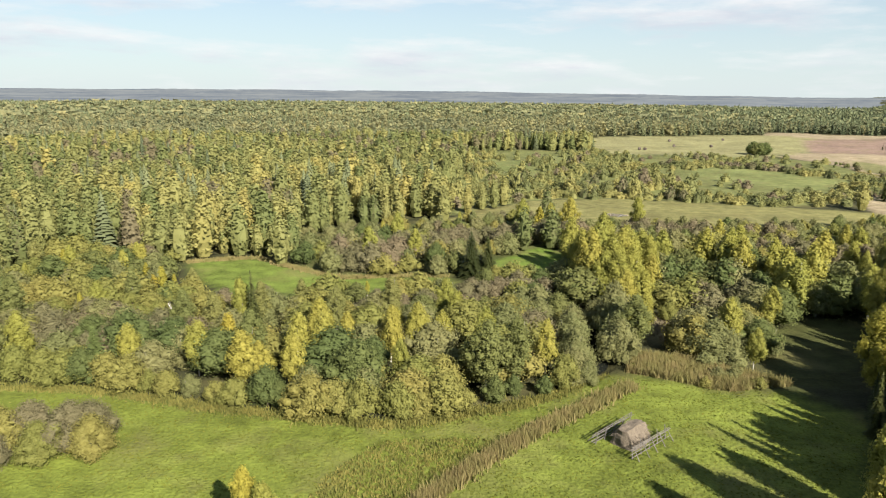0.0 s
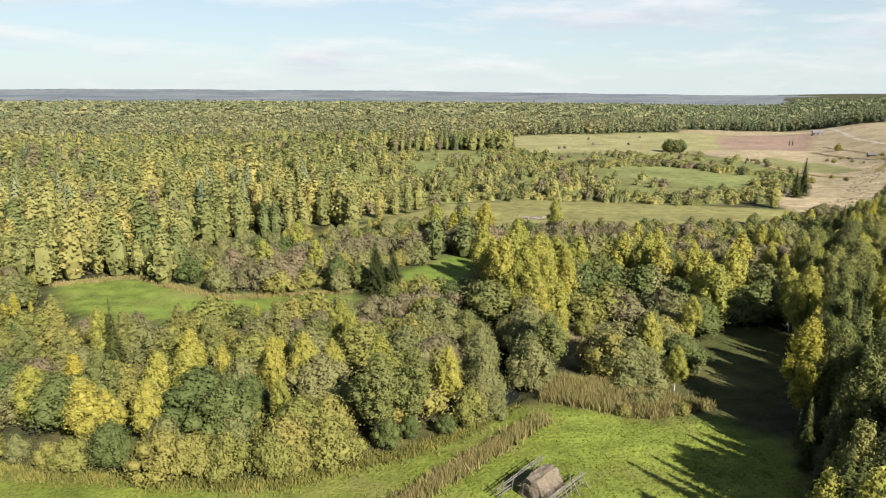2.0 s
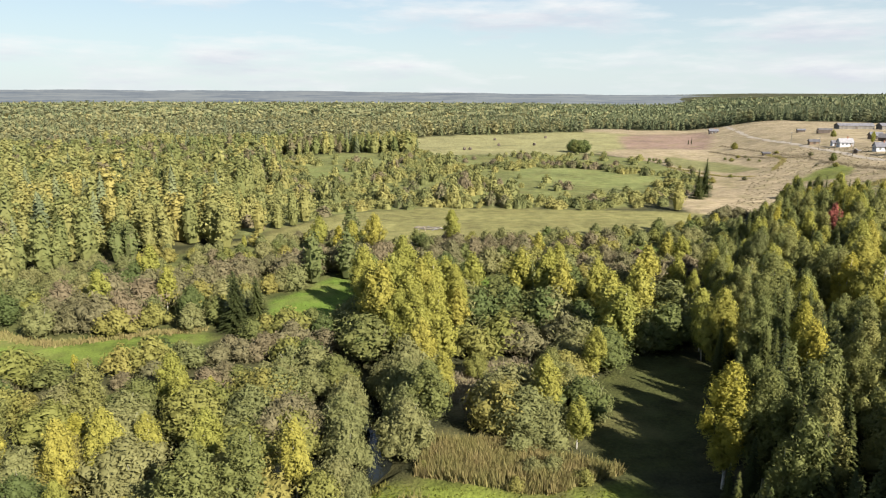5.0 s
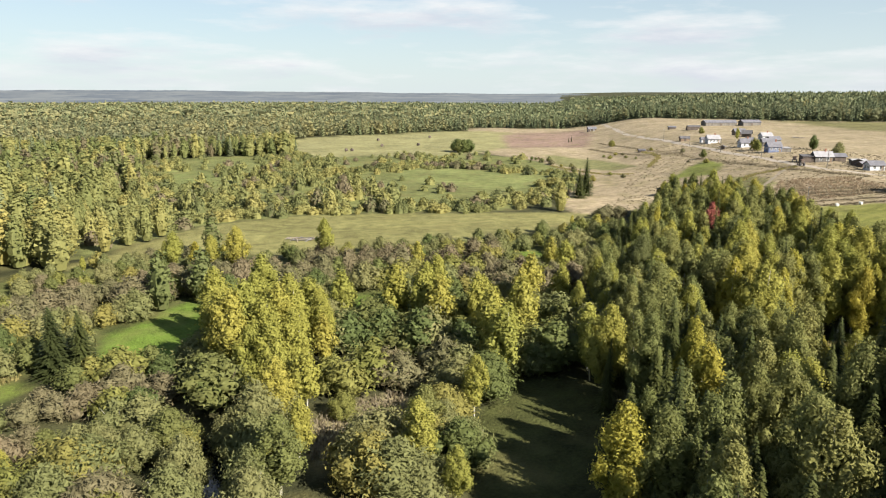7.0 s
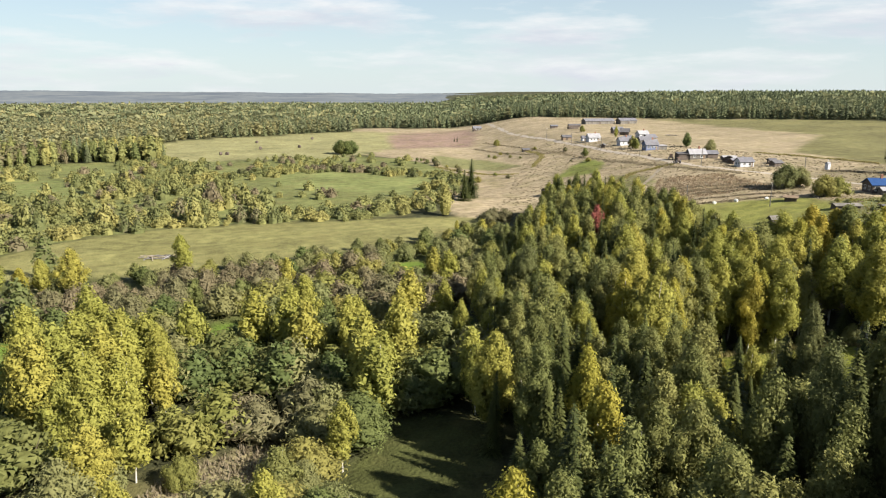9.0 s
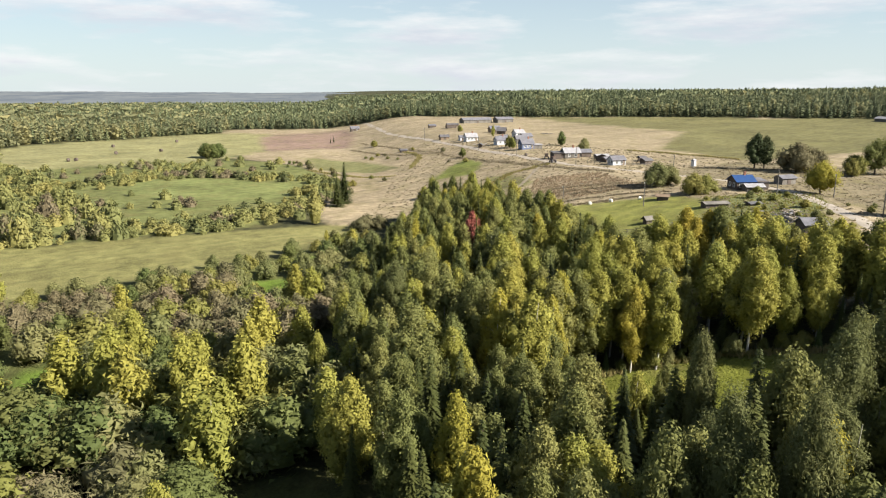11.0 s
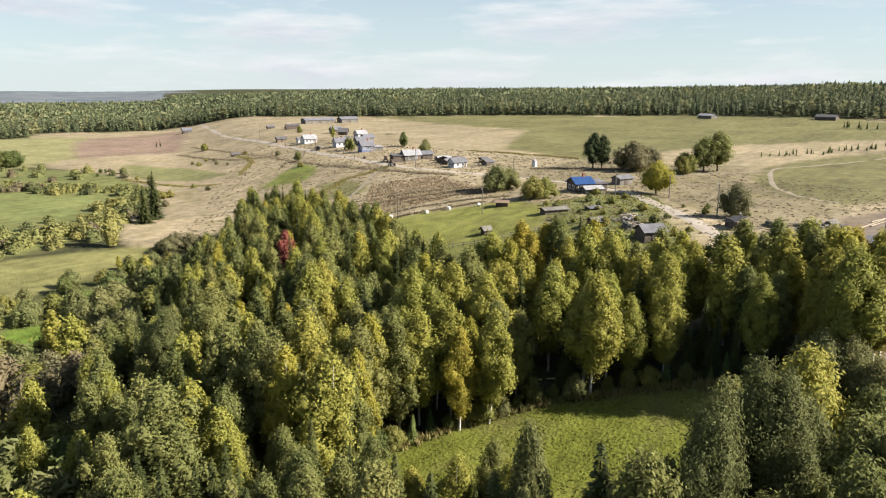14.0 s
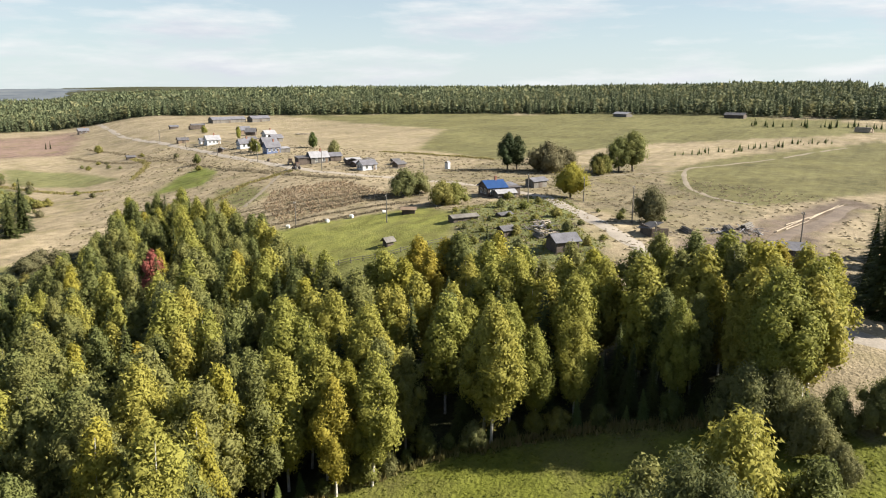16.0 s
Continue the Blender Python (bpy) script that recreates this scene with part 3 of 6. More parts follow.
L_BIRCH = leaf("birch_leaves_yellow_green", (0.212, 0.220, 0.052), (0.249, 0.245, 0.056), (0.286, 0.261, 0.059))
L_GOLD = leaf("birch_leaves_golden", (0.254, 0.241, 0.044), (0.282, 0.253, 0.046), (0.315, 0.260, 0.048))
L_ASPEN = leaf("aspen_leaves_olive", (0.130, 0.146, 0.049), (0.162, 0.170, 0.057), (0.196, 0.193, 0.064))
L_POPLAR = leaf("poplar_leaves_grey_green", (0.095, 0.108, 0.041), (0.113, 0.124, 0.047), (0.132, 0.137, 0.052))
L_ALDER = leaf("alder_leaves_green", (0.082, 0.108, 0.037), (0.104, 0.124, 0.041), (0.131, 0.139, 0.047))
L_WILLOW = leaf("willow_leaves_grey_green", (0.137, 0.150, 0.059), (0.162, 0.168, 0.068), (0.185, 0.180, 0.077))
L_BUSH = leaf("bush_leaves_yellow_olive", (0.158, 0.168, 0.047), (0.187, 0.184, 0.054), (0.217, 0.195, 0.059))
L_BROWN = leaf("bush_twigs_grey_brown", (0.122, 0.118, 0.058), (0.138, 0.125, 0.068), (0.152, 0.124, 0.076), through_light=0.3)
L_RED = leaf("rowan_leaves_red", (0.20, 0.085, 0.060), (0.23, 0.085, 0.065), (0.26, 0.085, 0.070))
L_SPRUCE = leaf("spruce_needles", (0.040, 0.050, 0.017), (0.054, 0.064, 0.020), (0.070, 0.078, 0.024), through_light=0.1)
L_DARK = leaf("pine_needle_tufts", (0.024, 0.036, 0.014), (0.032, 0.045, 0.017), (0.042, 0.053, 0.020), through_light=0.12)
L_PINE = leaf("pine_needles", (0.075, 0.105, 0.036), (0.095, 0.125, 0.040), (0.115, 0.140, 0.044), through_light=0.1)

KINDS = {  # name: label, category, leaf, bark, height, radius, bottom, form, puffs, sprays to a puff, size, long, tall, trunk radius, limbs, stems
    "birch": ("slender birch with yellow-green leaves and white trunk", "tree", L_BIRCH, M_BIRCH_BARK, 14, 2.45, 0.17, "oval", 42, 58, 0.36, 1.2, 1.5, 0.13, 10, 1),
    "golden_birch": ("slender birch turned golden yellow, with white trunk", "tree", L_GOLD, M_BIRCH_BARK, 13, 2.1, 0.14, "oval", 38, 56, 0.34, 1.2, 1.5, 0.13, 10, 1),
    "aspen": ("tall olive-green aspen with grey trunk", "tree", L_ASPEN, M_ASPEN_BARK, 16, 2.8, 0.16, "oval", 44, 58, 0.38, 1.1, 1.3, 0.20, 10, 1),
    "poplar": ("big grey-green poplar with upright shoots", "tree", L_POPLAR, M_ASPEN_BARK, 20, 3.9, 0.05, "plume", 72, 110, 0.25, 1.8, 1.9, 0.28, 16, 1),
    "alder": ("round dark-green alder leafy to the ground", "tree", L_ALDER, M_DARK_BARK, 8, 3.0, 0.0, "round", 36, 58, 0.33, 1.0, 1.1, 0.14, 8, 3),
    "willow": ("grey-green willow with many upright shoots", "tree", L_WILLOW, M_ASPEN_BARK, 7.5, 2.9, 0.0, "dome", 38, 58, 0.31, 1.5, 1.25, 0.13, 8, 3),
    "bush": ("yellow-olive leafy bush at the wood's edge", "bush", L_BUSH, M_DARK_BARK, 5, 2.4, 0.0, "dome", 32, 52, 0.28, 1.1, 1.05, 0.08, 6, 3),
    "bare_bush": ("grey-brown bush, its leaves mostly shed", "bush", L_BROWN, M_DARK_BARK, 5.5, 2.5, 0.0, "dome", 34, 60, 0.20, 2.4, 1.2, 0.08, 16, 4),
    "linden": ("broad round-crowned tree with olive leaves", "tree", L_ASPEN, M_DARK_BARK, 14, 4.6, 0.10, "round", 46, 58, 0.46, 1.0, 1.1, 0.3, 12, 1),
    "golden_linden": ("round tree with yellow-green leaves by the road", "tree", L_GOLD, M_DARK_BARK, 10, 4.2, 0.06, "round", 40, 56, 0.42, 1.0, 1.05, 0.22, 10, 2),
    "pine": ("dense dark-green pine with rounded crown", "tree", L_DARK, M_DARK_BARK, 15, 3.9, 0.10, "round", 44, 58, 0.42, 1.2, 1.1, 0.28, 10, 1),
    "rowan": ("small rowan with red autumn leaves", "tree", L_RED, M_ASPEN_BARK, 9, 1.3, 0.3, "oval", 22, 44, 0.32, 1.0, 1.2, 0.12, 8, 1),
    "spruce": ("dark-green pointed spruce with drooping boughs", "tree", L_SPRUCE, M_DARK_BARK, 15, 2.3, 0.05, "", 0, 0, 0, 0, 0, 0.2, 0, 1),
    "young_spruce": ("mid-green young conifer with feathery boughs", "tree", L_PINE, M_DARK_BARK, 9, 1.9, 0.04, "", 0, 0, 0, 0, 0, 0.13, 0, 1),
}
SPECIMENS, CROWDS = {}, {}
CROWD_CAP = 290


def specimen(kind, variant, fine):
    """The meshes of one grown tree, shared by all that look like it."""
    key = (kind, variant, fine)
    if key not in SPECIMENS:
        _, _, lm, bark, h, r, bottom, form, puffs, per, size, long, tall, trunk_r, limbs, stems = KINDS[kind]
        rng = np.random.RandomState(100 + 17 * variant + sum(map(ord, kind)))
        if puffs:
            (cv, cf), spots = broad_crown(rng, h, r * rng.uniform(0.88, 1.12), bottom, form, int(puffs * (1.25, 0.95, 0.65)[fine]), int(per * (3.6, 2.0, 0.95)[fine]), size * (0.50, 0.70, 1.15)[fine], long, tall)
            tv, tf = stem(rng, h, trunk_r, spots, limbs, stems)
        else:
            spots = np.zeros((1, 3))
            cv, cf = conifer_crown(rng, h, r, bottom, (46, 34, 18)[fine], (13, 11, 8)[fine], (6, 4, 3)[fine], (0.9, 1.15, 1.6)[fine])
            tv, tf = tube([(0, 0, -0.25), (0, 0, h * 0.5), (0, 0, h * 0.96)], (trunk_r * 1.1, trunk_r * 0.6, 0.03), 7)
        SPECIMENS[key] = (mesh_from("crown", cv, cf, lm), mesh_from("trunk", tv, tf, bark))
    return SPECIMENS[key]


def tree(kind, x, y, height, girth=1.0, fine=1, variant=None, label="", group="", rng=random):
    variant = rng.randrange(4) if variant is None else variant
    base = KINDS[kind]
    crown, trunk = specimen(kind, variant, fine)
    root = new(kind)
    s = height / base[4]
    root.matrix_basis = Matrix.LocRotScale((x, y, gz(x, y)), Euler((rng.gauss(0, 0.025), rng.gauss(0, 0.025), rng.uniform(0, 6.28))), Vector((s * girth, s * girth, s)))
    tagged(root, label or base[0], base[1], group)
    for name, data in (("trunk", trunk), ("crown", crown)):
        new(name, data).parent = root
    CROWDS[kind] = CROWDS.get(kind, 0) + 1
    return root


TAKEN = []


def place(kind, x, y, height, girth=1.0, fine=1, gap=2.0, **kw):
    TAKEN.append((x, y, gap))
    return tree(kind, x, y, height, girth, fine, **kw)


dice = random.Random(11)
# single trees that stand out
for kind, x, y, h, g in [
        ("spruce", -35, 120, 13.5, 0.85), ("spruce", 6.0, 160, 11.5, 1.7), ("spruce", 10, 159.5, 10.5, 1.5), 
        ("spruce", 188, 292, 16.5, 1.35), ("spruce", 181.5, 287, 12.5, 1.5), ("birch", 62, 222, 11, 1.3), ("birch", 38.5, 216, 11.5, 1.3), ("birch", 33, 219, 9, 1.3), ("golden_birch", 29, 217, 8, 1.3), ("birch", 24, 222, 10, 1.3),
        ("spruce", 187, 134, 9, 0.8), ("birch", 79.5, 121.5, 15, 1.0), ("birch", 81, 123, 14, 0.9), ("spruce", 78, 119, 11, 0.75),
        ("pine", 304, 187.5, 13.5, 1.15), ("pine", 306.5, 185, 12.5, 1.1), ("bare_bush", 306, 173, 11, 1.35), ("bare_bush", 311, 170, 9, 1.3), ("linden", 319, 151.5, 12.5, 1.15), ("linden", 324, 148, 14.5, 1.2), ("bush", 312, 154, 7, 0.8), ("bush", 309, 155, 6.5, 0.8),
        ("golden_linden", 259, 146, 10, 1.0), ("bush", 318, 158, 7, 1.2), ("bare_bush", 233, 117, 8.5, 0.9), ("willow", 240, 188, 8, 1.2), ("willow", 244, 186, 6.5, 1.2), ("bush", 232, 171, 6.5, 1.2), ("bush", 235, 169, 6, 1.2),
        ("alder", 337, 309, 8, 0.8), ("willow", 305, 269, 8, 0.9), ("alder", 286, 332, 5, 0.9), ("bush", 310, 320, 6, 0.7), ("bush", 312, 324, 6.5, 0.6), ("birch", 350, 375, 8, 1.0), ("bush", 381, 440, 5, 0.9), ("spruce", 333, 478, 6, 1.1), ("bush", 330, 474, 5, 1.2), ("spruce", 347, 556, 6, 0.9), ("spruce", 341, 551, 5, 1.0),
        ("spruce", 196, 64, 20, 1.4), ("spruce", 202, 62, 21, 1.4), ("spruce", 208, 66, 20, 1.4), ("spruce", 214, 63, 21, 1.4), ("spruce", 199, 68, 17, 1.4), ("spruce", 221, 65, 20, 1.4), ("spruce", 206, 58, 22, 1.4), ("spruce", 230, 62, 19, 1.4), ("spruce", 184, 73, 17, 1.2), ("spruce", 187, 68, 18, 1.2), ("spruce", 182, 66, 15, 1.2), ("spruce", 190, 75, 14, 1.2), ("spruce", 193, 70, 16, 1.2), ("golden_birch", -19.5, 60, 8.6, 1.2), ("birch", -17, 58.5, 8.0, 1.2), ("spruce", -23.2, 57, 6.6, 0.8),
        ("poplar", 110.5, 80.5, 19, 0.9), ("poplar", 100.5, 82, 18.5, 1.0), ("golden_birch", 119, 78, 15, 1.2), ("poplar", 117.5, 82, 18, 1.0), ("poplar", 97, 92, 16.5, 0.9), ("birch", 157.5, 80.5, 15.5, 1.2), ("birch", 153, 82.5, 16, 1.2)]:
    place(kind, x, y, h, g, 0 if math.dist((x, y), (75, 75)) < 110 else 1, rng=dice)
for x, y, h in [(31, 146, 15.5), (33.5, 149, 16), (29.5, 150, 14.5), (35.5, 145.5, 15.5), (38, 149, 15), (41, 152, 14), (44.5, 155, 13.5), (33, 142, 13), (36.5, 140.5, 13.5), (39.5, 144, 14), (30, 166, 14), (39, 168, 15), (72, 169, 12), (42, 158, 14), (36, 153.5, 15.5)]:
    place("birch", x, y, h, 1.15, 1, gap=2.2, group="tall birches by the river", label="tall pale-green birch in the riverside group", rng=dice)
for i in range(7):      # round clump in the hay field
    a = 6.28 * i / 7
    place("alder", 222 + 4.4 * math.cos(a), 500 + 3.2 * math.sin(a), 9.5 + dice.uniform(-0.8, 0.8), 1.25, 1, label="olive-green tree in the round field clump", rng=dice)
for x, y, h in [(-43, 76, 5.5), (-46, 78, 6.2), (-48.5, 75, 5), (-51, 78, 6), (-54, 76, 6.4), (-58, 78, 6), (-44.5, 79.5, 5.6), (-62, 76, 6), (-53, 72.5, 4.5)]:
    if x in (-43, -48.5, -54, -62):
        place("bush", x, y, h, 1.1, 0, label="olive bush in the meadow clump", rng=dice)
    else:
        place("bare_bush", x, y, h, 1.15, 0, label="brown-leaved bush in the meadow clump", rng=dice)

# woods near the path, tree by tree
BROWN_BELT = [(-20, 174), (5, 196), (25, 206), (55, 201), (75, 197), (92, 186), (98, 174)]
BROWN_BANK = [(-45, 136), (-20, 136), (0, 132), (10, 146), (18, 149)]
BANK = [(-75, 95.5), (-66, 95.5), (-49, 94), (-31, 89.4), (-14, 87), (-8, 85.6), (1, 88.4), (9, 91.5), (16, 95.6), (22, 101)]
EDGE = [(112, 122), (117.5, 127), (128, 122), (137, 115), (146.5, 101.5), (152, 87.5), (156, 80.5), (161, 84)]


def free(x, y, gap):
    return all((x - a) ** 2 + (y - b) ** 2 > max(gap, r) ** 2 for a, b, r in TAKEN) and float(seg_distance(x, y, RIVER)) > 2.5


def scatter(poly, step, seed, keep_out=()):
    rng = np.random.RandomState(seed)
    xs, ys = [p[0] for p in poly], [p[1] for p in poly]
    X, Y = np.meshgrid(np.arange(min(xs), max(xs), step), np.arange(min(ys), max(ys), step))
    X, Y = (X + rng.uniform(-0.45, 0.45, X.shape) * step).ravel(), (Y + rng.uniform(-0.45, 0.45, Y.shape) * step).ravel()
    ok = inside(poly, X, Y)
    for k in keep_out:
        ok &= ~inside(k, X, Y)
    return list(zip(X[ok], Y[ok]))


def blotch(x, y, f, k):
    return noise.noise(Vector((x * f + 13.7 * k, y * f - 4.1 * k, 0.37 * k)))


CANOPY = []      # x, y and the height of the leaf roof there
for kind, x, y, top, g in [      # trees told apart in the tall wood and along the river, with the level of their tips
        ("poplar", 136.6, 156.9, 13.9, 1.15), ("aspen", 154.8, 165.2, 14.0, 1.2), ("rowan", 150.8, 179.3, 12.6, 0.9), ("birch", 134.0, 131.5, 16.6, 1.05), ("birch", 139.9, 129.9, 16.2, 1.05), ("birch", 136.9, 123.1, 16.6, 1.0),
        ("golden_birch", 164.9, 134.0, 17.0, 1.2), ("birch", 157.3, 114.5, 18.8, 1.15), ("golden_birch", 152.8, 109.3, 17.3, 1.0), ("birch", 140.4, 108.5, 18.2, 1.1), ("birch", 151.1, 103.6, 19.5, 1.1), ("birch", 158.9, 102.5, 19.8, 1.15),
        ("aspen", 155.9, 95.3, 17.9, 1.2), ("birch", 176.3, 93.0, 18.4, 1.1), ("birch", 159.8, 93.9, 19.6, 1.15), ("aspen", 156.4, 82.4, 19.5, 1.2), ("golden_birch", 159.5, 80.0, 20.5, 1.3), ("golden_birch", 107.9, 128.9, 13.6, 1.0),
        ("birch", 109.4, 123.5, 13.9, 1.1), ("birch", 126.3, 124.9, 13.8, 1.1), ("golden_birch", 127.5, 119.5, 12.4, 1.0), ("aspen", 118.9, 156.6, 12.4, 1.25), ("poplar", 112.6, 81.3, 21.7, 1.1), ("poplar", 108.7, 84.8, 21.2, 0.95),
        ("aspen", 114.2, 150.5, 11.9, 1.2), ("birch", 116.4, 133.6, 14.6, 1.1), ("aspen", 111.9, 136.2, 12.8, 1.1), ("birch", 130.4, 117.1, 14.2, 1.0), ("spruce", 189.4, 225.9, 13.0, 1.2), ("aspen", 149.3, 164.4, 15.5, 1.2),
        ("aspen", 118.0, 169.7, 6.1, 1.3), ("aspen", 95.5, 130.7, 13.3, 1.35), ("birch", 158.5, 98.4, 18.4, 1.0), ("poplar", 113.6, 83.5, 22.3, 1.1), ("poplar", 106.5, 84.6, 20.4, 1.0), ("poplar", 92.2, 81.0, 20.6, 0.95),
        ("poplar", 90.4, 86.2, 19.4, 0.95), ("aspen", 99.7, 116.1, 10.0, 1.1), ("spruce", 88.8, 119.0, 11.9, 0.9), ("spruce", 81.4, 135.6, 5.2, 0.8), ("aspen", 101.5, 126.2, 5.6, 1.2), ("golden_birch", 83.9, 109.0, 12.4, 0.85),
        # aspens at x 65.1, 64.3 and 70.7: birches given darker leaves for shade
        ("aspen", 80.7, 114.0, 11.9, 1.0), ("birch", 89.2, 143.0, 7.8, 0.8), ("aspen", 96.6, 104.9, 14.3, 1.1), ("poplar", 102.0, 94.8, 18.0, 0.9), ("aspen", 65.1, 90.9, 11.8, 1.0), ("aspen", 64.3, 83.1, 12.2, 1.0), ("golden_birch", 62.3, 93.8, 11.3, 1.15),
        ("aspen", 70.7, 79.4, 15.9, 1.0), ("poplar", 109.9, 153.0, 12.2, 1.2), ("golden_birch", 77.4, 99.7, 13.5, 1.0), ("aspen", 83.6, 98.7, 13.0, 1.0), ("aspen", 110.8, 132.2, 13.3, 1.1), ("aspen", 117.1, 125.8, 14.2, 1.1), ("birch", 99.9, 128.7, 9.8, 1.1),
        ("aspen", 89.9, 130.7, 10.3, 1.0), ("birch", 46.0, 153.1, 8.5, 1.1), ("birch", 69.9, 165.3, 4.8, 0.9), ("birch", 42.8, 160.6, 7.0, 1.2), ("willow", 29.4, 127.6, 1.4, 1.1), ("willow", 54.4, 119.9, 1.6, 1.1),
        ("bush", 44.0, 131.5, -0.6, 1.1), ("alder", -2.8, 167.9, 3.0, 1.0), ("birch", -38.0, 122.3, 5.9, 1.0), ("young_spruce", -53.3, 99.1, 4.7, 1.3), ("alder", -36.8, 108.5, 1.6, 1.1), ("alder", -11.5, 102.4, 2.4, 1.1), ("birch", -16.6, 110.4, 3.6, 1.2), ("golden_birch", -8.6, 112.6, 3.6, 1.5), ("willow", 29.6, 112.3, 1.4, 1.2)]:
    h = top - gz(x, y)
    place(kind, x, y, h, g * (0.72 if kind == "poplar" and y < 100 else 1), 0 if math.dist((x, y), (85, 80)) < 85 else 1, gap=2.3, rng=dice)
    CANOPY.append((x, y, h))
for x, y in [(148.6, 128), (157, 131), (164, 133), (166, 130.5), (167, 127.5), (164.6, 122), (160, 115.5), (153, 107.5), (159, 108.3), (159.5, 105), (161.5, 100.5), (157.6, 97.6), (161, 92), (163, 88.8), (157, 86), (159, 84.4), (155.5, 80.2), (162, 79.5),
             (156, 163.5), (153, 155), (147, 140.5), (150.5, 134), (157, 158), (143, 141), (157.5, 135), (162, 130), (169, 129), (167, 121.5), (163.5, 116), (164, 95), (166, 90), (163, 86), (166.5, 84.5), (168.5, 88), (170, 95), (168, 99)]:
    kind, h = dice.choice(("birch", "birch", "golden_birch", "aspen")), dice.uniform(13.6, 15.4)
    place(kind, x, y, h, dice.uniform(1.05, 1.3), 1, gap=2.3, rng=dice)
    CANOPY.append((x, y, h))
CANOPY = np.array(CANOPY)


def canopy(x, y):
    """The usual height of the trees about a place, from those told apart near it."""
    w = 1 / (20 + (CANOPY[:, 0] - x) ** 2 + (CANOPY[:, 1] - y) ** 2) ** 1.5
    return float((w * CANOPY[:, 2]).sum() / w.sum())


for i, ((ax, ay), (bx, by)) in enumerate(zip(EDGE, EDGE[1:])):     # bright rank of trees along the back meadow
    n = int(math.dist((ax, ay), (bx, by)) / 2.0)
    for k in range(n):
        x, y = ax + (bx - ax) * k / n + dice.uniform(-0.4, 1.6), ay + (by - ay) * k / n + dice.uniform(0.0, 1.8)
        kind = dice.choice(["birch", "birch", "birch", "aspen", "golden_birch", "birch", "spruce"])
        h = canopy(x, y) * dice.uniform(0.78, 1.02)
        if free(x, y, 2.0):
            place(kind, x, y, h if kind != "spruce" else h * 0.6, dice.uniform(0.8, 1.05), 0, gap=2.0, group="trees along the back meadow", rng=dice)
for i, ((ax, ay), (bx, by)) in enumerate(zip(EDGE, EDGE[1:])):     # undergrowth at its foot
    n = int(math.dist((ax, ay), (bx, by)) / 2.2)
    for k in range(n):
        place(dice.choice(["bush", "alder", "young_spruce", "willow"]), ax + (bx - ax) * k / n - dice.uniform(0.2, 1.2), ay + (by - ay) * k / n - dice.uniform(0.0, 1.2), dice.uniform(1.8, 4.2), 0.95, 1, gap=0.5, rng=dice)
for (ax, ay), (bx, by) in zip([(57, 82), (65, 94), (76, 106), (85, 117)], [(65, 94), (76, 106), (85, 117), (94, 135)]):      # dense margin added to shade the glade, mostly dark spruce to deepen it
    n = int(math.dist((ax, ay), (bx, by)) / 1.1)
    for k in range(n):
        x, y = ax + (bx - ax) * k / n + dice.uniform(0.5, 8.0), ay + (by - ay) * k / n - dice.uniform(0.5, 5.0)
        kind = dice.choice(("spruce", "spruce", "spruce", "aspen"))
        if free(x, y, 1.5):
            place(kind, x, y, canopy(x, y) * dice.uniform(0.82, 1.0), 0.9, 1, gap=1.5, rng=dice)
# meadow shade line read from the view; the trees below throw shadows to it
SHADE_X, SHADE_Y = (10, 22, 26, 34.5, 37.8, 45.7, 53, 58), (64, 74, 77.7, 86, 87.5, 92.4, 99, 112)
for x, y, h in [(49.6, 62.7, 18), (52.9, 64.2, 18), (60.8, 69.1, 18), (41.1, 54.4, 18), (45.5, 58, 16.5), (56.5, 66, 16.5), (37, 50.5, 17)]:
    place(dice.choice(("spruce", "birch", "spruce")), x, y, h, 0.8, 1, gap=2.0, label="tall slim tree at the meadow's shady edge", rng=dice)
for x, y in scatter(TALL_WOOD, 4.3, 21):
    if not free(x, y, 2.3):
        continue
    d = min(math.dist((x, y), p) for p in ((18, 36), (33, 56), (54, 70), (79, 77)))
    n, q = blotch(x, y, 0.045, 1), dice.random()
    # more dark spruces to the west, partly to deepen the wood's shade
    spruces = 0.72 if x < 76 and y < 106 else 0.5 if x < 104 and y < 118 else 0.3 if n > 0.08 else 0.12
    east = x > 118 and y < 132
    roof = canopy(x, y)
    if q < spruces:
        kind, h = "spruce", roof * dice.uniform(0.65, 1.0)
    elif q < spruces + (0.45 if east else 0.10 if x < 104 and y < 130 else 0.25):
        kind, h = "birch", roof * dice.uniform(0.78, 1.04)
    elif q < spruces + (0.53 if east else 0.12 if x < 104 and y < 130 else 0.30):
        kind, h = "golden_birch", roof * dice.uniform(0.68, 0.95)
    elif y > 130 and q > 0.86:
        kind, h = "linden", roof * dice.uniform(0.7, 0.88)
    else:
        kind, h = "aspen", roof * dice.uniform(0.78, 1.03)
    tallest = 60 < x < 102 and 40 < y < min(73, 64 + 0.25 * (x - 47))      # extra-tall trees out of view to shade others; zone bounded by camera's view
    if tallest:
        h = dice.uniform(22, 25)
    if x < 66 and y < 90 or tallest:      # west edge cut low: meadow shade ends on a line fitted to the view
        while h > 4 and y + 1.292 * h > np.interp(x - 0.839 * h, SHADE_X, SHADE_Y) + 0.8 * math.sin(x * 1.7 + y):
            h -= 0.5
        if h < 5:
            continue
    if 104 < x < 124 and 88 < y < 117:      # heights capped to keep the back meadow open to the camera's view
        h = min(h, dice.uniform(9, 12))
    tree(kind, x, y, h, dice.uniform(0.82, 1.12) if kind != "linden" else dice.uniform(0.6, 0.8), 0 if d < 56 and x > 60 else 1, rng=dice)

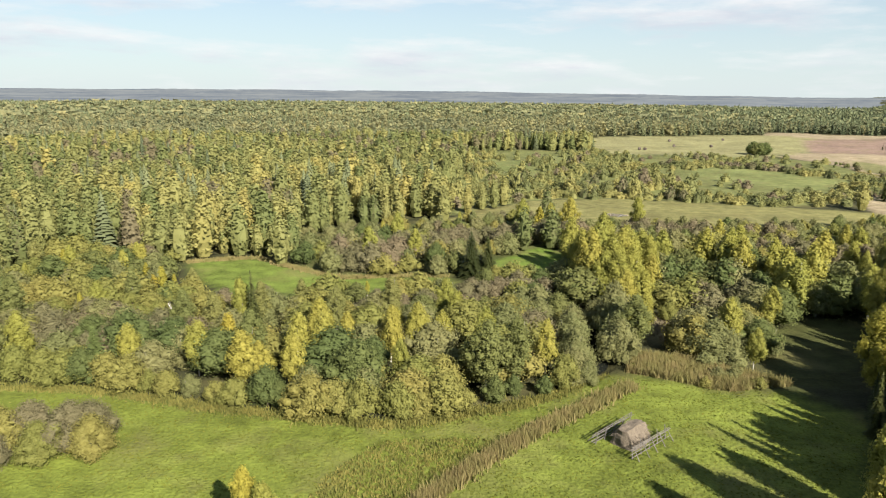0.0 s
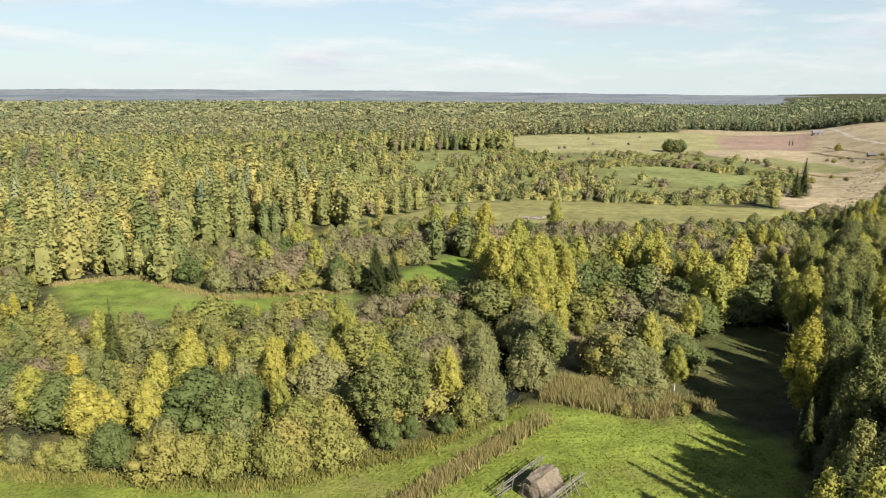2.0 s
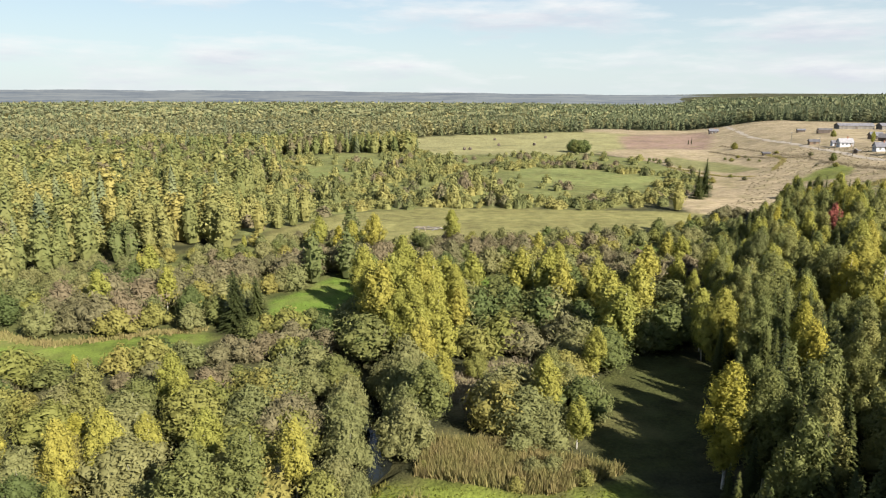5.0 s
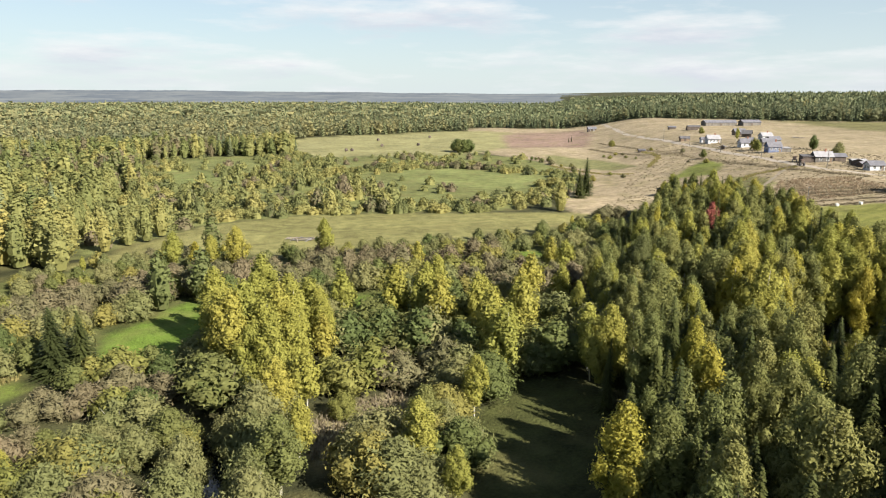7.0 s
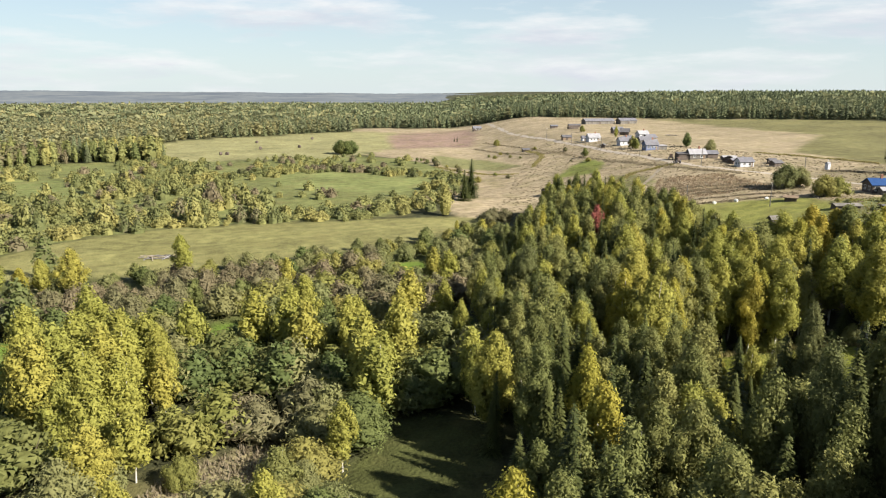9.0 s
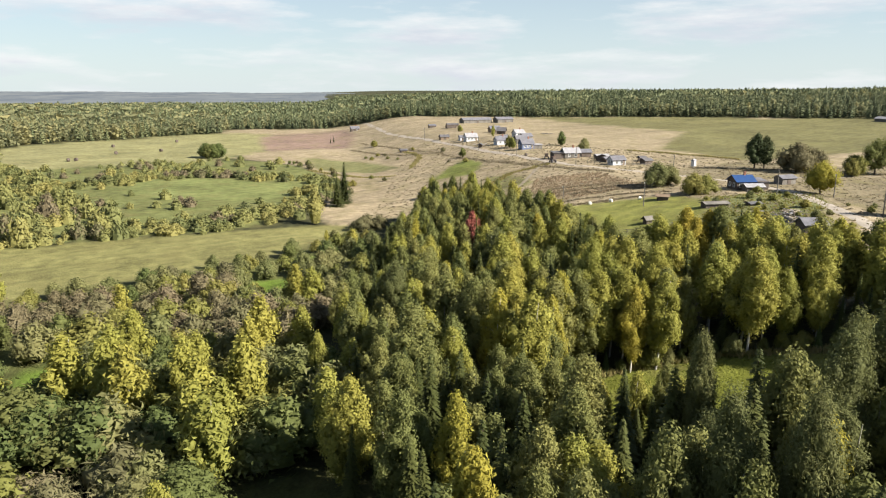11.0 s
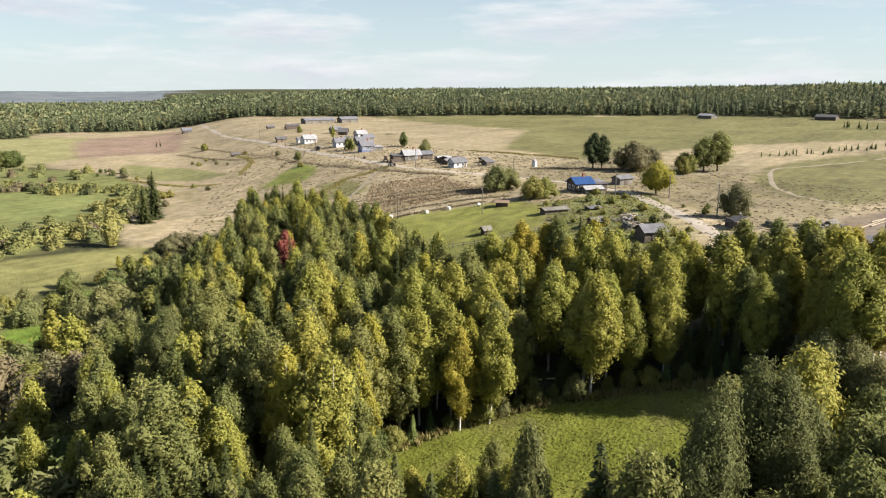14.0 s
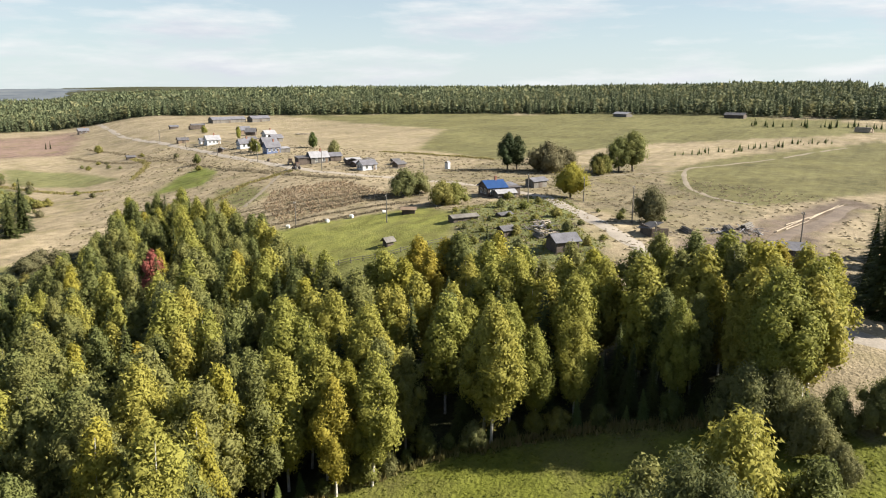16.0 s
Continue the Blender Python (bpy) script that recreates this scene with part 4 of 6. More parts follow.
for i, ((ax, ay), (bx, by)) in enumerate(zip(BANK, BANK[1:])):      # bushes along the meadow's edge
    n = max(1, int(math.dist((ax, ay), (bx, by)) / 3.1))
    for k in range(n):
        kind = dice.choice(["bush", "alder", "bush", "willow", "bush", "bush", "alder"])
        h = dice.uniform(6.5, 9.5) if "birch" in kind else dice.uniform(3.0, 6.5)
        place(kind, ax + (bx - ax) * (k + 0.5) / n + dice.uniform(-0.7, 0.7), ay + (by - ay) * (k + 0.5) / n + dice.uniform(0.8, 2.2), h, dice.uniform(0.95, 1.2), 1, gap=2.6, rng=dice)
for x, y, h in [(20, 100.5, 6), (22, 99.8, 4), (21.5, 108.5, 7), (22, 114, 7), (29, 109.5, 7.5), (30, 115, 7), (23, 121, 6.5), (31, 121, 8), (32, 127, 9)]:
    place("willow", x, y, h, 1.0, 1, gap=2.5, label="grey-green willow on the river bank", rng=dice)
for x, y in scatter(RIVER_WOOD, 5.0, 22, (DRY_GLADE, SHADE_GLADE, WEEDS)):
    if x < -105 or not free(x, y, 2.2):
        continue
    n, n2, q = blotch(x, y, 0.05, 2), blotch(x, y, 0.035, 3), dice.random()
    south = y < 112 and x < 22
    if (float(seg_distance(x, y, BROWN_BANK)) < 5.5 and q < 0.75) or (n > 0.5 and not south and x < 70) or (x < -40 and 104 < y < 125 and q < 0.5):
        kind, h = ("bare_bush", dice.uniform(5, 7.5))
    elif x > 52 and y > 120:
        kind, h = dice.choice([("alder", dice.uniform(6, 9)), ("willow", dice.uniform(6, 9)), ("birch", dice.uniform(9, 13)), ("bush", dice.uniform(4, 6))])
    elif q < 0.24:
        kind, h = "birch", dice.uniform(7, 10.5)
    elif q < 0.255:
        kind, h = "golden_birch", dice.uniform(6, 9)
    elif q < 0.58:
        kind, h = "bush", dice.uniform(4.5, 7.5)
    elif q < 0.80:
        kind, h = "willow", dice.uniform(5, 8)
    elif q < 0.93:
        kind, h = "alder", dice.uniform(6, 9)
    else:
        kind, h = "aspen", dice.uniform(9, 12)
    if y > 126 and x < 24:
        h *= 0.52 if -62 < x < 8 else 0.7
        kind = kind if kind not in ("birch", "aspen") or dice.random() < 0.3 else "bush"
    if CROWDS.get(kind, 0) < CROWD_CAP:
        tree(kind, x, y, h, dice.uniform(1.05, 1.3) if "birch" in kind else dice.uniform(1.2, 1.6), 1 if y < 132 else 2, rng=dice)

for x, y in scatter(SCRUB, 5.4, 23, SMALL_GLADES + [INNER_MEADOW]):
    if not free(x, y, 2.0):
        continue
    n, q = blotch(x, y, 0.03, 5), dice.random()
    brown = 0.85 if float(seg_distance(x, y, BROWN_BELT)) < 10 else 0.08
    if q < brown:
        kind, h = "bare_bush", dice.uniform(5, 7.5)
    elif q < 0.74:
        kind, h = ("willow" if q < 0.6 else "bush"), dice.uniform(4, 7)
    elif q < 0.97:
        kind, h = ("alder" if q < 0.88 else "bush"), dice.uniform(4.5, 7)
    else:
        kind, h = "birch", dice.uniform(8, 11)
    if y - 0.12 * x > 198 or y > 218:
        h = min(h, dice.uniform(3.0, 4.6))
    if CROWDS.get(kind, 0) < CROWD_CAP:
        tree(kind, x, y, h, dice.uniform(1.0, 1.3), 2, rng=dice)

# farther woods: countless trees, joined
def wood_template(rng, conifer, n):
    if conifer:
        return fir(rng, n)
    puffs = min(16, max(4, n // 8))
    k = np.arange(puffs)
    u, th = (k + rng.uniform(0.2, 0.8, puffs)) / puffs, k * 2.4 + rng.uniform(-0.5, 0.5, puffs)
    if conifer is None:      # a low dome
        rad, prof, pr, tall, u = 0.48, np.sqrt(1 - u ** 2.2), 0.24, 1.0, u ** 1.2
    else:
        rad, prof, pr, tall = 0.175, np.minimum(1, ((u + 0.12) / 0.4) ** 0.7) * np.minimum(1, 1.3 * (1 - u) ** 0.6), 0.095, 1.45
    pr = pr * rng.uniform(0.75, 1.2, puffs)
    r = np.maximum(rad * prof * (1 + rng.normal(0, 0.12, puffs)) - 0.8 * pr, 0)
    c = np.stack([r * np.cos(th), r * np.sin(th), 0.05 + pr * tall * 0.6 + (0.93 - 1.5 * pr * tall) * u], 1)
    i = np.arange(n) % puffs
    d = rng.normal(0, 1, (n, 3))
    d = d / np.linalg.norm(d, axis=1)[:, None] + 0.7 * c[i] * (1, 1, 0) / rad + (0, 0, 0.45)
    d /= np.linalg.norm(d, axis=1)[:, None]
    p = c[i] + d * pr[i][:, None] * (1, 1, tall) * np.clip(rng.normal(0.90, 0.16, (n, 1)), 0.5, 1.4)
    s = (1.7 if conifer is None else 0.95) / math.sqrt(n)
    out = d + rng.normal(0, 0.3, (n, 3))
    out /= np.linalg.norm(out, axis=1)[:, None]
    t = rng.normal(0, 1, (n, 3)) + (0, 0, 0.6)
    t -= out * (t * out).sum(1)[:, None]
    t /= np.linalg.norm(t, axis=1)[:, None]
    b = np.cross(out, t)
    tris = np.stack([p - t * s * 0.5 - b * s * 0.5, p - t * s * 0.4 + b * s * 0.5, p + t * s * 0.7], 1).reshape(-1, 3)
    if n < 60:
        return tris
    rings = np.array([(0.04, 0.4), (0.3, 0.64), (0.55, 0.56), (0.75, 0.33), (0.88, 0.03)])      # dense heart
    if conifer is None:
        rings = np.array([(0.0, 0.8), (0.25, 0.75), (0.45, 0.55), (0.62, 0.3), (0.7, 0.05)])
    heart, turn = [], rng.uniform(0, 6)
    for (za, ra), (zb, rb) in zip(rings, rings[1:]):
        for k in range(7):
            a, c = turn + 0.8976 * k, turn + 0.8976 * (k + 1)
            q = [(rad * ra * math.cos(a), rad * ra * math.sin(a), za), (rad * ra * math.cos(c), rad * ra * math.sin(c), za), (rad * rb * math.cos(c), rad * rb * math.sin(c), zb), (rad * rb * math.cos(a), rad * rb * math.sin(a), zb)]
            heart += [q[0], q[1], q[2], q[0], q[2], q[3]]
    return np.concatenate([np.array(heart), tris])


def fir(rng, n):
    V = []
    for i in range(n):
        u = i / n
        a = i * 2.4 + rng.uniform(-0.3, 0.3)
        z, L = 0.06 + 0.94 * u, 0.145 * (1 - u) ** 0.85 + 0.012
        w, drop = L * (0.55 + 4.0 / n), 0.05 + 0.5 / n
        d, s = np.array((math.cos(a), math.sin(a), 0)), np.array((-math.sin(a), math.cos(a), 0))
        top = np.array((0, 0, min(1.0, z + 1.4 / n)))
        V += [top, d * L + s * w + (0, 0, z - drop), d * L - s * w + (0, 0, z - drop)]
    return np.array(V)


def woods(name, conifer, spots, n, mat, label):
    """spots: rows of x, y, height, girth, tint."""
    if not len(spots):
        return
    rng = np.random.RandomState(5 + n)
    shapes = [wood_template(rng, conifer, n) for _ in range(8)]
    V, T = [], []
    which, turn = rng.randint(0, 8, len(spots)), rng.uniform(0, 6.28, len(spots))
    z = ground_z(spots[:, 0], spots[:, 1])
    for k in range(8):
        s = spots[which == k]
        if not len(s):
            continue
        c, sn = np.cos(turn[which == k])[:, None], np.sin(turn[which == k])[:, None]
        p = shapes[k][None]
        w = (s[:, 2] * s[:, 3])[:, None]
        x = s[:, 0:1] + w * (c * p[..., 0] - sn * p[..., 1])
        y = s[:, 1:2] + w * (sn * p[..., 0] + c * p[..., 1])
        zz = z[which == k][:, None] + s[:, 2:3] * p[..., 2]
        V.append(np.stack([x, y, zz], -1).reshape(-1, 3))
        T.append(np.repeat(s[:, 4], shapes[k].shape[0]))
    V = np.concatenate(V)
    ob = new(name, mesh_from(name, V, np.arange(len(V)).reshape(-1, 3), mat, np.concatenate(T)))
    tagged(ob, label, "woods", kind="stuff")


# W_BROAD and W_FIR carry distance haze in paler, bluer leaf colours
W_BROAD = leaf("mixed_wood_leaves_hazed", (0.128, 0.142, 0.080), (0.196, 0.196, 0.100), (0.262, 0.240, 0.110), stuff=True, through_light=0.4)
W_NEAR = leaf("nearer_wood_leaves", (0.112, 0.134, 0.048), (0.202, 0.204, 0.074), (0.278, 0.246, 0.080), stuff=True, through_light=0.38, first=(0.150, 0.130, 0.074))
W_FIR = leaf("spruce_wood_needles_hazed", (0.069, 0.085, 0.046), (0.097, 0.113, 0.057), (0.133, 0.145, 0.069), stuff=True, through_light=0.15)
W_SCRUB = leaf("scrub_leaves", (0.098, 0.112, 0.046), (0.172, 0.176, 0.064), (0.230, 0.210, 0.072), stuff=True, through_light=0.3, first=(0.148, 0.124, 0.076))


SCRUB_FRONT = [(33, 284), (58, 296), (70, 288), (98, 286), (120, 280), (150, 281), (165, 286), (182, 304), (205, 330)]
SCRUB_BACK = [(64, 392), (86, 405), (112, 410), (137, 410), (160, 418), (182, 404), (196, 388), (208, 362), (218, 350)]


def spread_woods():
    rng = np.random.RandomState(77)
    bands = [(0, 300, 5.2, 110), (0, 300, 5.2, 440), (300, 520, 5.4, 150), (520, 900, 5.8, 36), (900, 1750, 9.0, 9)]
    for near, far, step, n in bands:
        e = far + 60
        X, Y = np.meshgrid(np.arange(-e, e, step), np.arange(-260 if far < 400 else 0 if far < 1000 else 100, e, step))
        X, Y = (X + rng.uniform(-0.45, 0.45, X.shape) * step).ravel(), (Y + rng.uniform(-0.45, 0.45, Y.shape) * step).ravel()
        d, az = np.hypot(X - 40, Y - 45), np.degrees(np.arctan2(X - 40, Y - 45))
        ok = (d >= near) & (d < far) & ((az > -46) & (az < 104) | (d < 260) & (Y > -250))
        if far == 300:
            ok &= (Y < 60) if n == 110 else (Y >= 60)
        for p in OPEN + [TALL_WOOD, RIVER_WOOD, SCRUB]:
            ok &= ~inside(p, X, Y) | (inside(RIVER_WOOD, X, Y) & (X < -105) if p is RIVER_WOOD else False)
        ok &= ~((X > 150) & (Y < 60) & (X < 600))
        ok &= ~((X > -106) & (X < 170) & (Y > 40) & (Y < 167)) & ~((X > 40) & (X < 205) & (Y > 40) & (Y < 252))
        X, Y, d, az = X[ok], Y[ok], d[ok], az[ok]
        scrub = inside(FAR_SCRUB, X, Y) | (seg_distance(X, Y, SCRUB_FRONT) < 20) | (seg_distance(X, Y, [(112, 500), (139, 489), (194, 480), (221, 488), (240, 480)]) < 18) | (seg_distance(X, Y, [(158, 281), (176, 297), (203, 325), (227, 365), (239, 420), (232, 486)]) < 14)
        wave = np.sin(X * 0.021 + 1.7 * np.sin(Y * 0.013)) * np.sin(Y * 0.017 + 1.2 * np.sin(X * 0.011 + 1))
        wave2 = np.sin(X * 0.067 + 2) * np.sin(Y * 0.059 + 0.5)
        east = smooth(8, 34, az) * smooth(380, 620, d)
        fir_share = np.clip(0.04 + 0.06 * smooth(300, 600, d) + 0.16 * (wave > 0.4) + 0.5 * east + 0.38 * smooth(600, 1300, d), 0, 0.9)
        q = rng.uniform(0, 1, len(X))
        conifer = (q < fir_share) & ~scrub
        h = (rng.uniform(8.0, 16.0, len(X)) + np.where(rng.uniform(0, 1, len(X)) < 0.12, 3.0, 0.0) + rng.uniform(0, 3.0, len(X)) * east + 1.2 * wave + 2.0 * conifer) * (1 - 0.22 * smooth(380, 620, d))
        tint = np.clip(0.5 - 0.25 * east + 0.24 * wave + 0.14 * wave2 + rng.normal(0, 0.20, len(X)), 0, 1)
        rows = np.stack([X, Y, h, rng.uniform(1.1, 1.65, len(X)) * np.where(conifer, 0.85, 1) * (step / 5.5 if far > 1000 else 1), tint], 1)
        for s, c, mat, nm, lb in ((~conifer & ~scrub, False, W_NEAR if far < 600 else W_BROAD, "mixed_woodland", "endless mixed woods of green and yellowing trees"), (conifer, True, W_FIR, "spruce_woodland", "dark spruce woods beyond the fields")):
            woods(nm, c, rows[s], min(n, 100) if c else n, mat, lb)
        if scrub.any():
            r = rows[scrub]
            r[:, 4] = np.clip(r[:, 4] + rng.normal(0, 0.2, len(r)), 0, 1)
            low, back = seg_distance(r[:, 0], r[:, 1], SCRUB_FRONT), seg_distance(r[:, 0], r[:, 1], SCRUB_BACK)
            block = (r[:, 0] < 108 - 0.0 * r[:, 1]) & (r[:, 1] < 425)
            dense = np.maximum(np.maximum(1.1 * np.exp(-(low / 8) ** 2), 1.1 * np.exp(-(back / 9) ** 2)), np.where(block, 0.62 + 0.4 * np.sin(r[:, 0] * 0.11) * np.sin(r[:, 1] * 0.07), 0.10 + 0.5 * (r[:, 1] > 425) * (np.sin(r[:, 0] * 0.08) > 0.3)))
            keep = rng.uniform(0, 1, len(r)) < dense
            tall = (rng.uniform(0, 1, len(r)) < 0.14) & block
            r[:, 2] = np.where(tall, rng.uniform(6, 9.5, len(r)), rng.uniform(2.4, 4.6, len(r)))
            r[:, 3] = np.where(tall, rng.uniform(0.6, 0.85, len(r)), rng.uniform(1.1, 1.7, len(r)))
            clump = np.sin(r[:, 0] * 0.17 + 1.0) * np.sin(r[:, 1] * 0.14)
            r[:, 4] = np.clip(0.52 + 0.34 * clump + rng.normal(0, 0.2, len(r)), 0, 1)
            r = r[keep]
            hedge = np.repeat(r[(low[keep] < 9) | (back[keep] < 10)], 2, 0)      # close-grown along the field's borders
            hedge[:, :2] += rng.normal(0, 2.4, (len(hedge), 2))
            hedge[:, 2] *= rng.uniform(0.6, 0.95, len(hedge))
            hedge = hedge[~inside(WEST_FIELD, hedge[:, 0], hedge[:, 1])]
            woods("scrub", None, np.concatenate([r, hedge]), 150, W_SCRUB, "olive and brown scrub between the fields")


spread_woods()

# ---- buildings ----
def part(name, bm, mat, parent, label=""):
    me = bpy.data.meshes.new(name)
    bm.to_mesh(me)
    bm.free()
    me.materials.append(mat)
    ob = new(name, me)
    ob.parent = parent
    return tagged(ob, label)


def box(sx, sy, sz, x=0, y=0, z=0, turn=(0, 0, 0), bevel=0.0):
    """A block sx by sy by sz with its centre at x, y, z."""
    bm = bmesh.new()
    bmesh.ops.create_cube(bm, size=1, matrix=pose(x, y, z, *turn) @ Matrix.Diagonal((sx, sy, sz, 1)))
    if bevel:
        bmesh.ops.bevel(bm, geom=bm.edges[:], offset=bevel, segments=1, affect="EDGES")
    return bm


def merge(*bms):
    out = bmesh.new()
    for b in bms:
        tmp = bpy.data.meshes.new("tmp")
        b.to_mesh(tmp)
        out.from_mesh(tmp)
        bpy.data.meshes.remove(tmp)
        b.free()
    return out


def rod(a, b, r0, r1=None, sides=6):
    """A round pole from a to b."""
    a, b = Vector(a), Vector(b)
    bm = bmesh.new()
    bmesh.ops.create_cone(bm, cap_ends=True, segments=sides, radius1=r0, radius2=r0 if r1 is None else r1, depth=(b - a).length,
                          matrix=Matrix.Translation((a + b) / 2) @ (b - a).to_track_quat("Z", "Y").to_matrix().to_4x4())
    return bm


def gable_walls(l, w, h, rise):
    """Log walls with the two gables, ridge along x, open below."""
    bm = bmesh.new()
    ring = []
    for x in (-l / 2, l / 2):
        ring.append([bm.verts.new(p) for p in ((x, -w / 2, -0.8), (x, w / 2, -0.8), (x, w / 2, h), (x, 0, h + rise), (x, -w / 2, h))])
    for k in range(5):
        bm.faces.new((ring[0][k], ring[1][k], ring[1][(k + 1) % 5], ring[0][(k + 1) % 5]))
    bm.faces.new(ring[0])
    bm.faces.new(ring[1][::-1])
    bmesh.ops.recalc_face_normals(bm, faces=bm.faces)
    return bm


def roof_side(l, w, h, rise, side, over=0.45, thick=0.12):
    run = w / 2 + over
    slope = math.atan2(rise, w / 2)
    length = run / math.cos(slope)
    return box(l + 2 * over, length, thick, 0, side * run / 2, h + rise - math.tan(slope) * run / 2 + thick / 2 + 0.02, (-side * math.degrees(slope), 0, 0))


def window(parent, x, y, z, face, wide=0.9, high=1.1):
    """A window on the wall: face is the degrees that it looks to."""
    m = pose(x, y, z, 0, 0, face)
    f = merge(box(wide + 0.24, 0.10, 0.12, 0, 0, high / 2 + 0.06), box(wide + 0.24, 0.10, 0.12, 0, 0, -high / 2 - 0.06), box(0.12, 0.10, high, -wide / 2 - 0.06, 0, 0), box(0.12, 0.10, high, wide / 2 + 0.06, 0, 0), box(0.06, 0.08, high, 0, 0, 0))
    f.transform(m)
    w = part("window", f, M_FRAME, parent, "white window frame")
    g = box(wide, 0.04, high, 0, 0.01, 0)
    g.transform(m)
    part("pane", g, M_GLASS, w)


def house(name, x, y, turn, l, w, h, rise, wall, roof, label, category="house", windows=3, chimney=True, annex=None, second=None):
    root = new(name)
    root.matrix_basis = pose(x, y, gz(x, y), 0, 0, turn)
    tagged(root, label, category)
    part("wall", gable_walls(l, w, h, rise), wall, root)
    part("roof", roof_side(l, w, h, rise, 1), roof, root)
    part("roof", roof_side(l, w, h, rise, -1), second or roof, root)
    for k in range(windows):
        px = -l / 2 + l * (k + 0.7) / (windows + 0.4)
        window(root, px, -w / 2 - 0.03, h * 0.55, 0)
    if windows:
        window(root, -l / 2 - 0.03, -w * 0.2, h * 0.55, 270)
        window(root, -l / 2 - 0.03, w * 0.2, h * 0.55, 270)
        part("door", box(0.9, 0.08, 1.9, l / 2 - 0.9, -w / 2 - 0.04, 0.95), M_BROWN_WOOD, root)
    else:
        part("door", box(1.5, 0.08, min(1.9, h * 0.85), 0, -w / 2 - 0.04, min(0.95, h * 0.45)), M_DARK_WOOD, root)
    if chimney:
        part("chimney", merge(box(0.6, 0.6, 1.4, l * 0.15, 0, h + rise + 0.4), box(0.75, 0.75, 0.12, l * 0.15, 0, h + rise + 1.1)), M_BRICK, root, "brick chimney")
    if annex:
        al, aw, ah, side, amat, aroof = annex
        part("annex", box(al, aw, ah + 0.8, side * (l / 2 + al / 2), 0, ah / 2 - 0.4), amat, root)
        part("annex_roof", box(al + 0.5, aw + 0.7, 0.12, side * (l / 2 + al / 2), 0, ah + 0.1, (6, 0, 0)), aroof, root)
    return root


V = -22
house("white_house", 336, 380, V, 7.2, 5.4, 2.7, 2.1, M_WHITE_WALL, M_PALE_ROOF, "white boarded house with pale slate roof by the road")
house("shed", 339, 391, V, 3.6, 3.6, 1.9, 1.1, M_WHITE_WALL, M_GREY_ROOF, "small pale shed beside the white house", "shed", 0, False)
house("barn", 343, 413, V, 5.8, 3.6, 1.9, 1.2, M_BROWN_WOOD, M_DARK_ROOF, "low brown wooden barn by the road", "barn", 0, False)
house("log_house", 321, 339, V, 6.5, 5.0, 2.6, 1.9, M_WHITE_WALL, M_GREY_ROOF, "white-fronted house with grey roof and dark annex", windows=2, annex=(3.6, 4.3, 2.1, 1, M_DARK_WOOD, M_GREY_ROOF))
house("log_house", 307, 307, V, 6.5, 5.0, 2.9, 2.2, M_BLUE_PAINT, M_GREY_ROOF, "blue-grey house with slate roof and long pale shed", annex=(5.0, 3.6, 2.1, 1, M_GREY_WOOD, M_PALE_ROOF))
house("log_house", 371, 373, V + 8, 6.5, 5.0, 2.6, 1.9, M_WHITE_WALL, M_PALE_ROOF, "white house with pale roof behind the village", windows=2)
house("barn", 390, 414, V, 7.2, 5.8, 2.4, 2.1, M_BROWN_WOOD, M_GREY_ROOF, "brown weathered barn with sagging grey roof", "barn", 0, False)
house("barn", 381, 398, V - 30, 5.8, 5.0, 2.4, 2.1, M_DARK_WOOD, M_DARK_ROOF, "dark log barn with black roof", "barn", 0, False)
house("shed", 335, 352, V, 4.3, 3.6, 1.9, 1.2, M_DARK_WOOD, M_GREY_ROOF, "dark log shed between the village houses", "shed", 0, False)
house("barn", 331, 333, V, 7.2, 4.3, 2.4, 1.8, M_GREY_WOOD, M_GREY_ROOF, "grey wooden barn with slate roof", "barn", 0, False)
house("barn", 352, 349, V + 10, 6.5, 4.3, 2.2, 1.6, M_GREY_WOOD, M_GREY_ROOF, "grey wooden barn with slate roof", "barn", 0, False)
house("shed", 311, 345, V + 60, 2.9, 2.2, 1.6, 0.7, M_DARK_WOOD, M_DARK_ROOF, "small dark shed by the village road", "shed", 0, False)
house("log_house", 287, 262, V - 6, 7.2, 5.0, 2.4, 1.9, M_GREY_WOOD, M_PALE_ROOF, "grey log house with pale roof and black barn", windows=2, annex=(5.0, 4.3, 2.4, -1, M_DARK_WOOD, M_DARK_ROOF))
house("shed", 296, 252, V, 5.8, 2.9, 1.4, 0.6, M_GREY_WOOD, M_PALE_ROOF, "long low shed with pale roof", "shed", 0, False)
house("log_house", 282, 234, V, 5.8, 4.3, 2.1, 1.4, M_WHITE_WALL, M_GREY_ROOF, "low white house with grey roof at the road", windows=2, chimney=False)
house("shed", 287, 243, V + 30, 4.3, 2.9, 1.4, 0.8, M_DARK_WOOD, M_GREY_ROOF, "half-fallen dark shed behind the low house", "shed", 0, False)
house("shed", 303, 236, V, 2.9, 2.2, 1.3, 0.6, M_DARK_WOOD, M_DARK_ROOF, "small dark shed in dry grass", "shed", 0, False)
house("shed", 404, 499, V, 5.5, 3.2, 1.6, 0.8, M_DARK_WOOD, M_GREY_ROOF, "small dark shed at the end of the village road", "shed", 0, False)
house("shed", 345, 360, V + 20, 5.0, 3.4, 1.8, 1.0, M_DARK_WOOD, M_DARK_ROOF, "dark shed behind the white-fronted house", "shed", 0, False)
house("shed", 297, 262, V - 6, 4.6, 4.0, 2.2, 1.2, M_DARK_WOOD, M_GREY_ROOF, "dark log shed against the grey house", "shed", 0, False)
house("shed", 294, 228, V + 12, 4.2, 3.0, 1.5, 0.8, M_DARK_WOOD, M_DARK_ROOF, "tumbledown dark shed by the low house", "shed", 0, False)
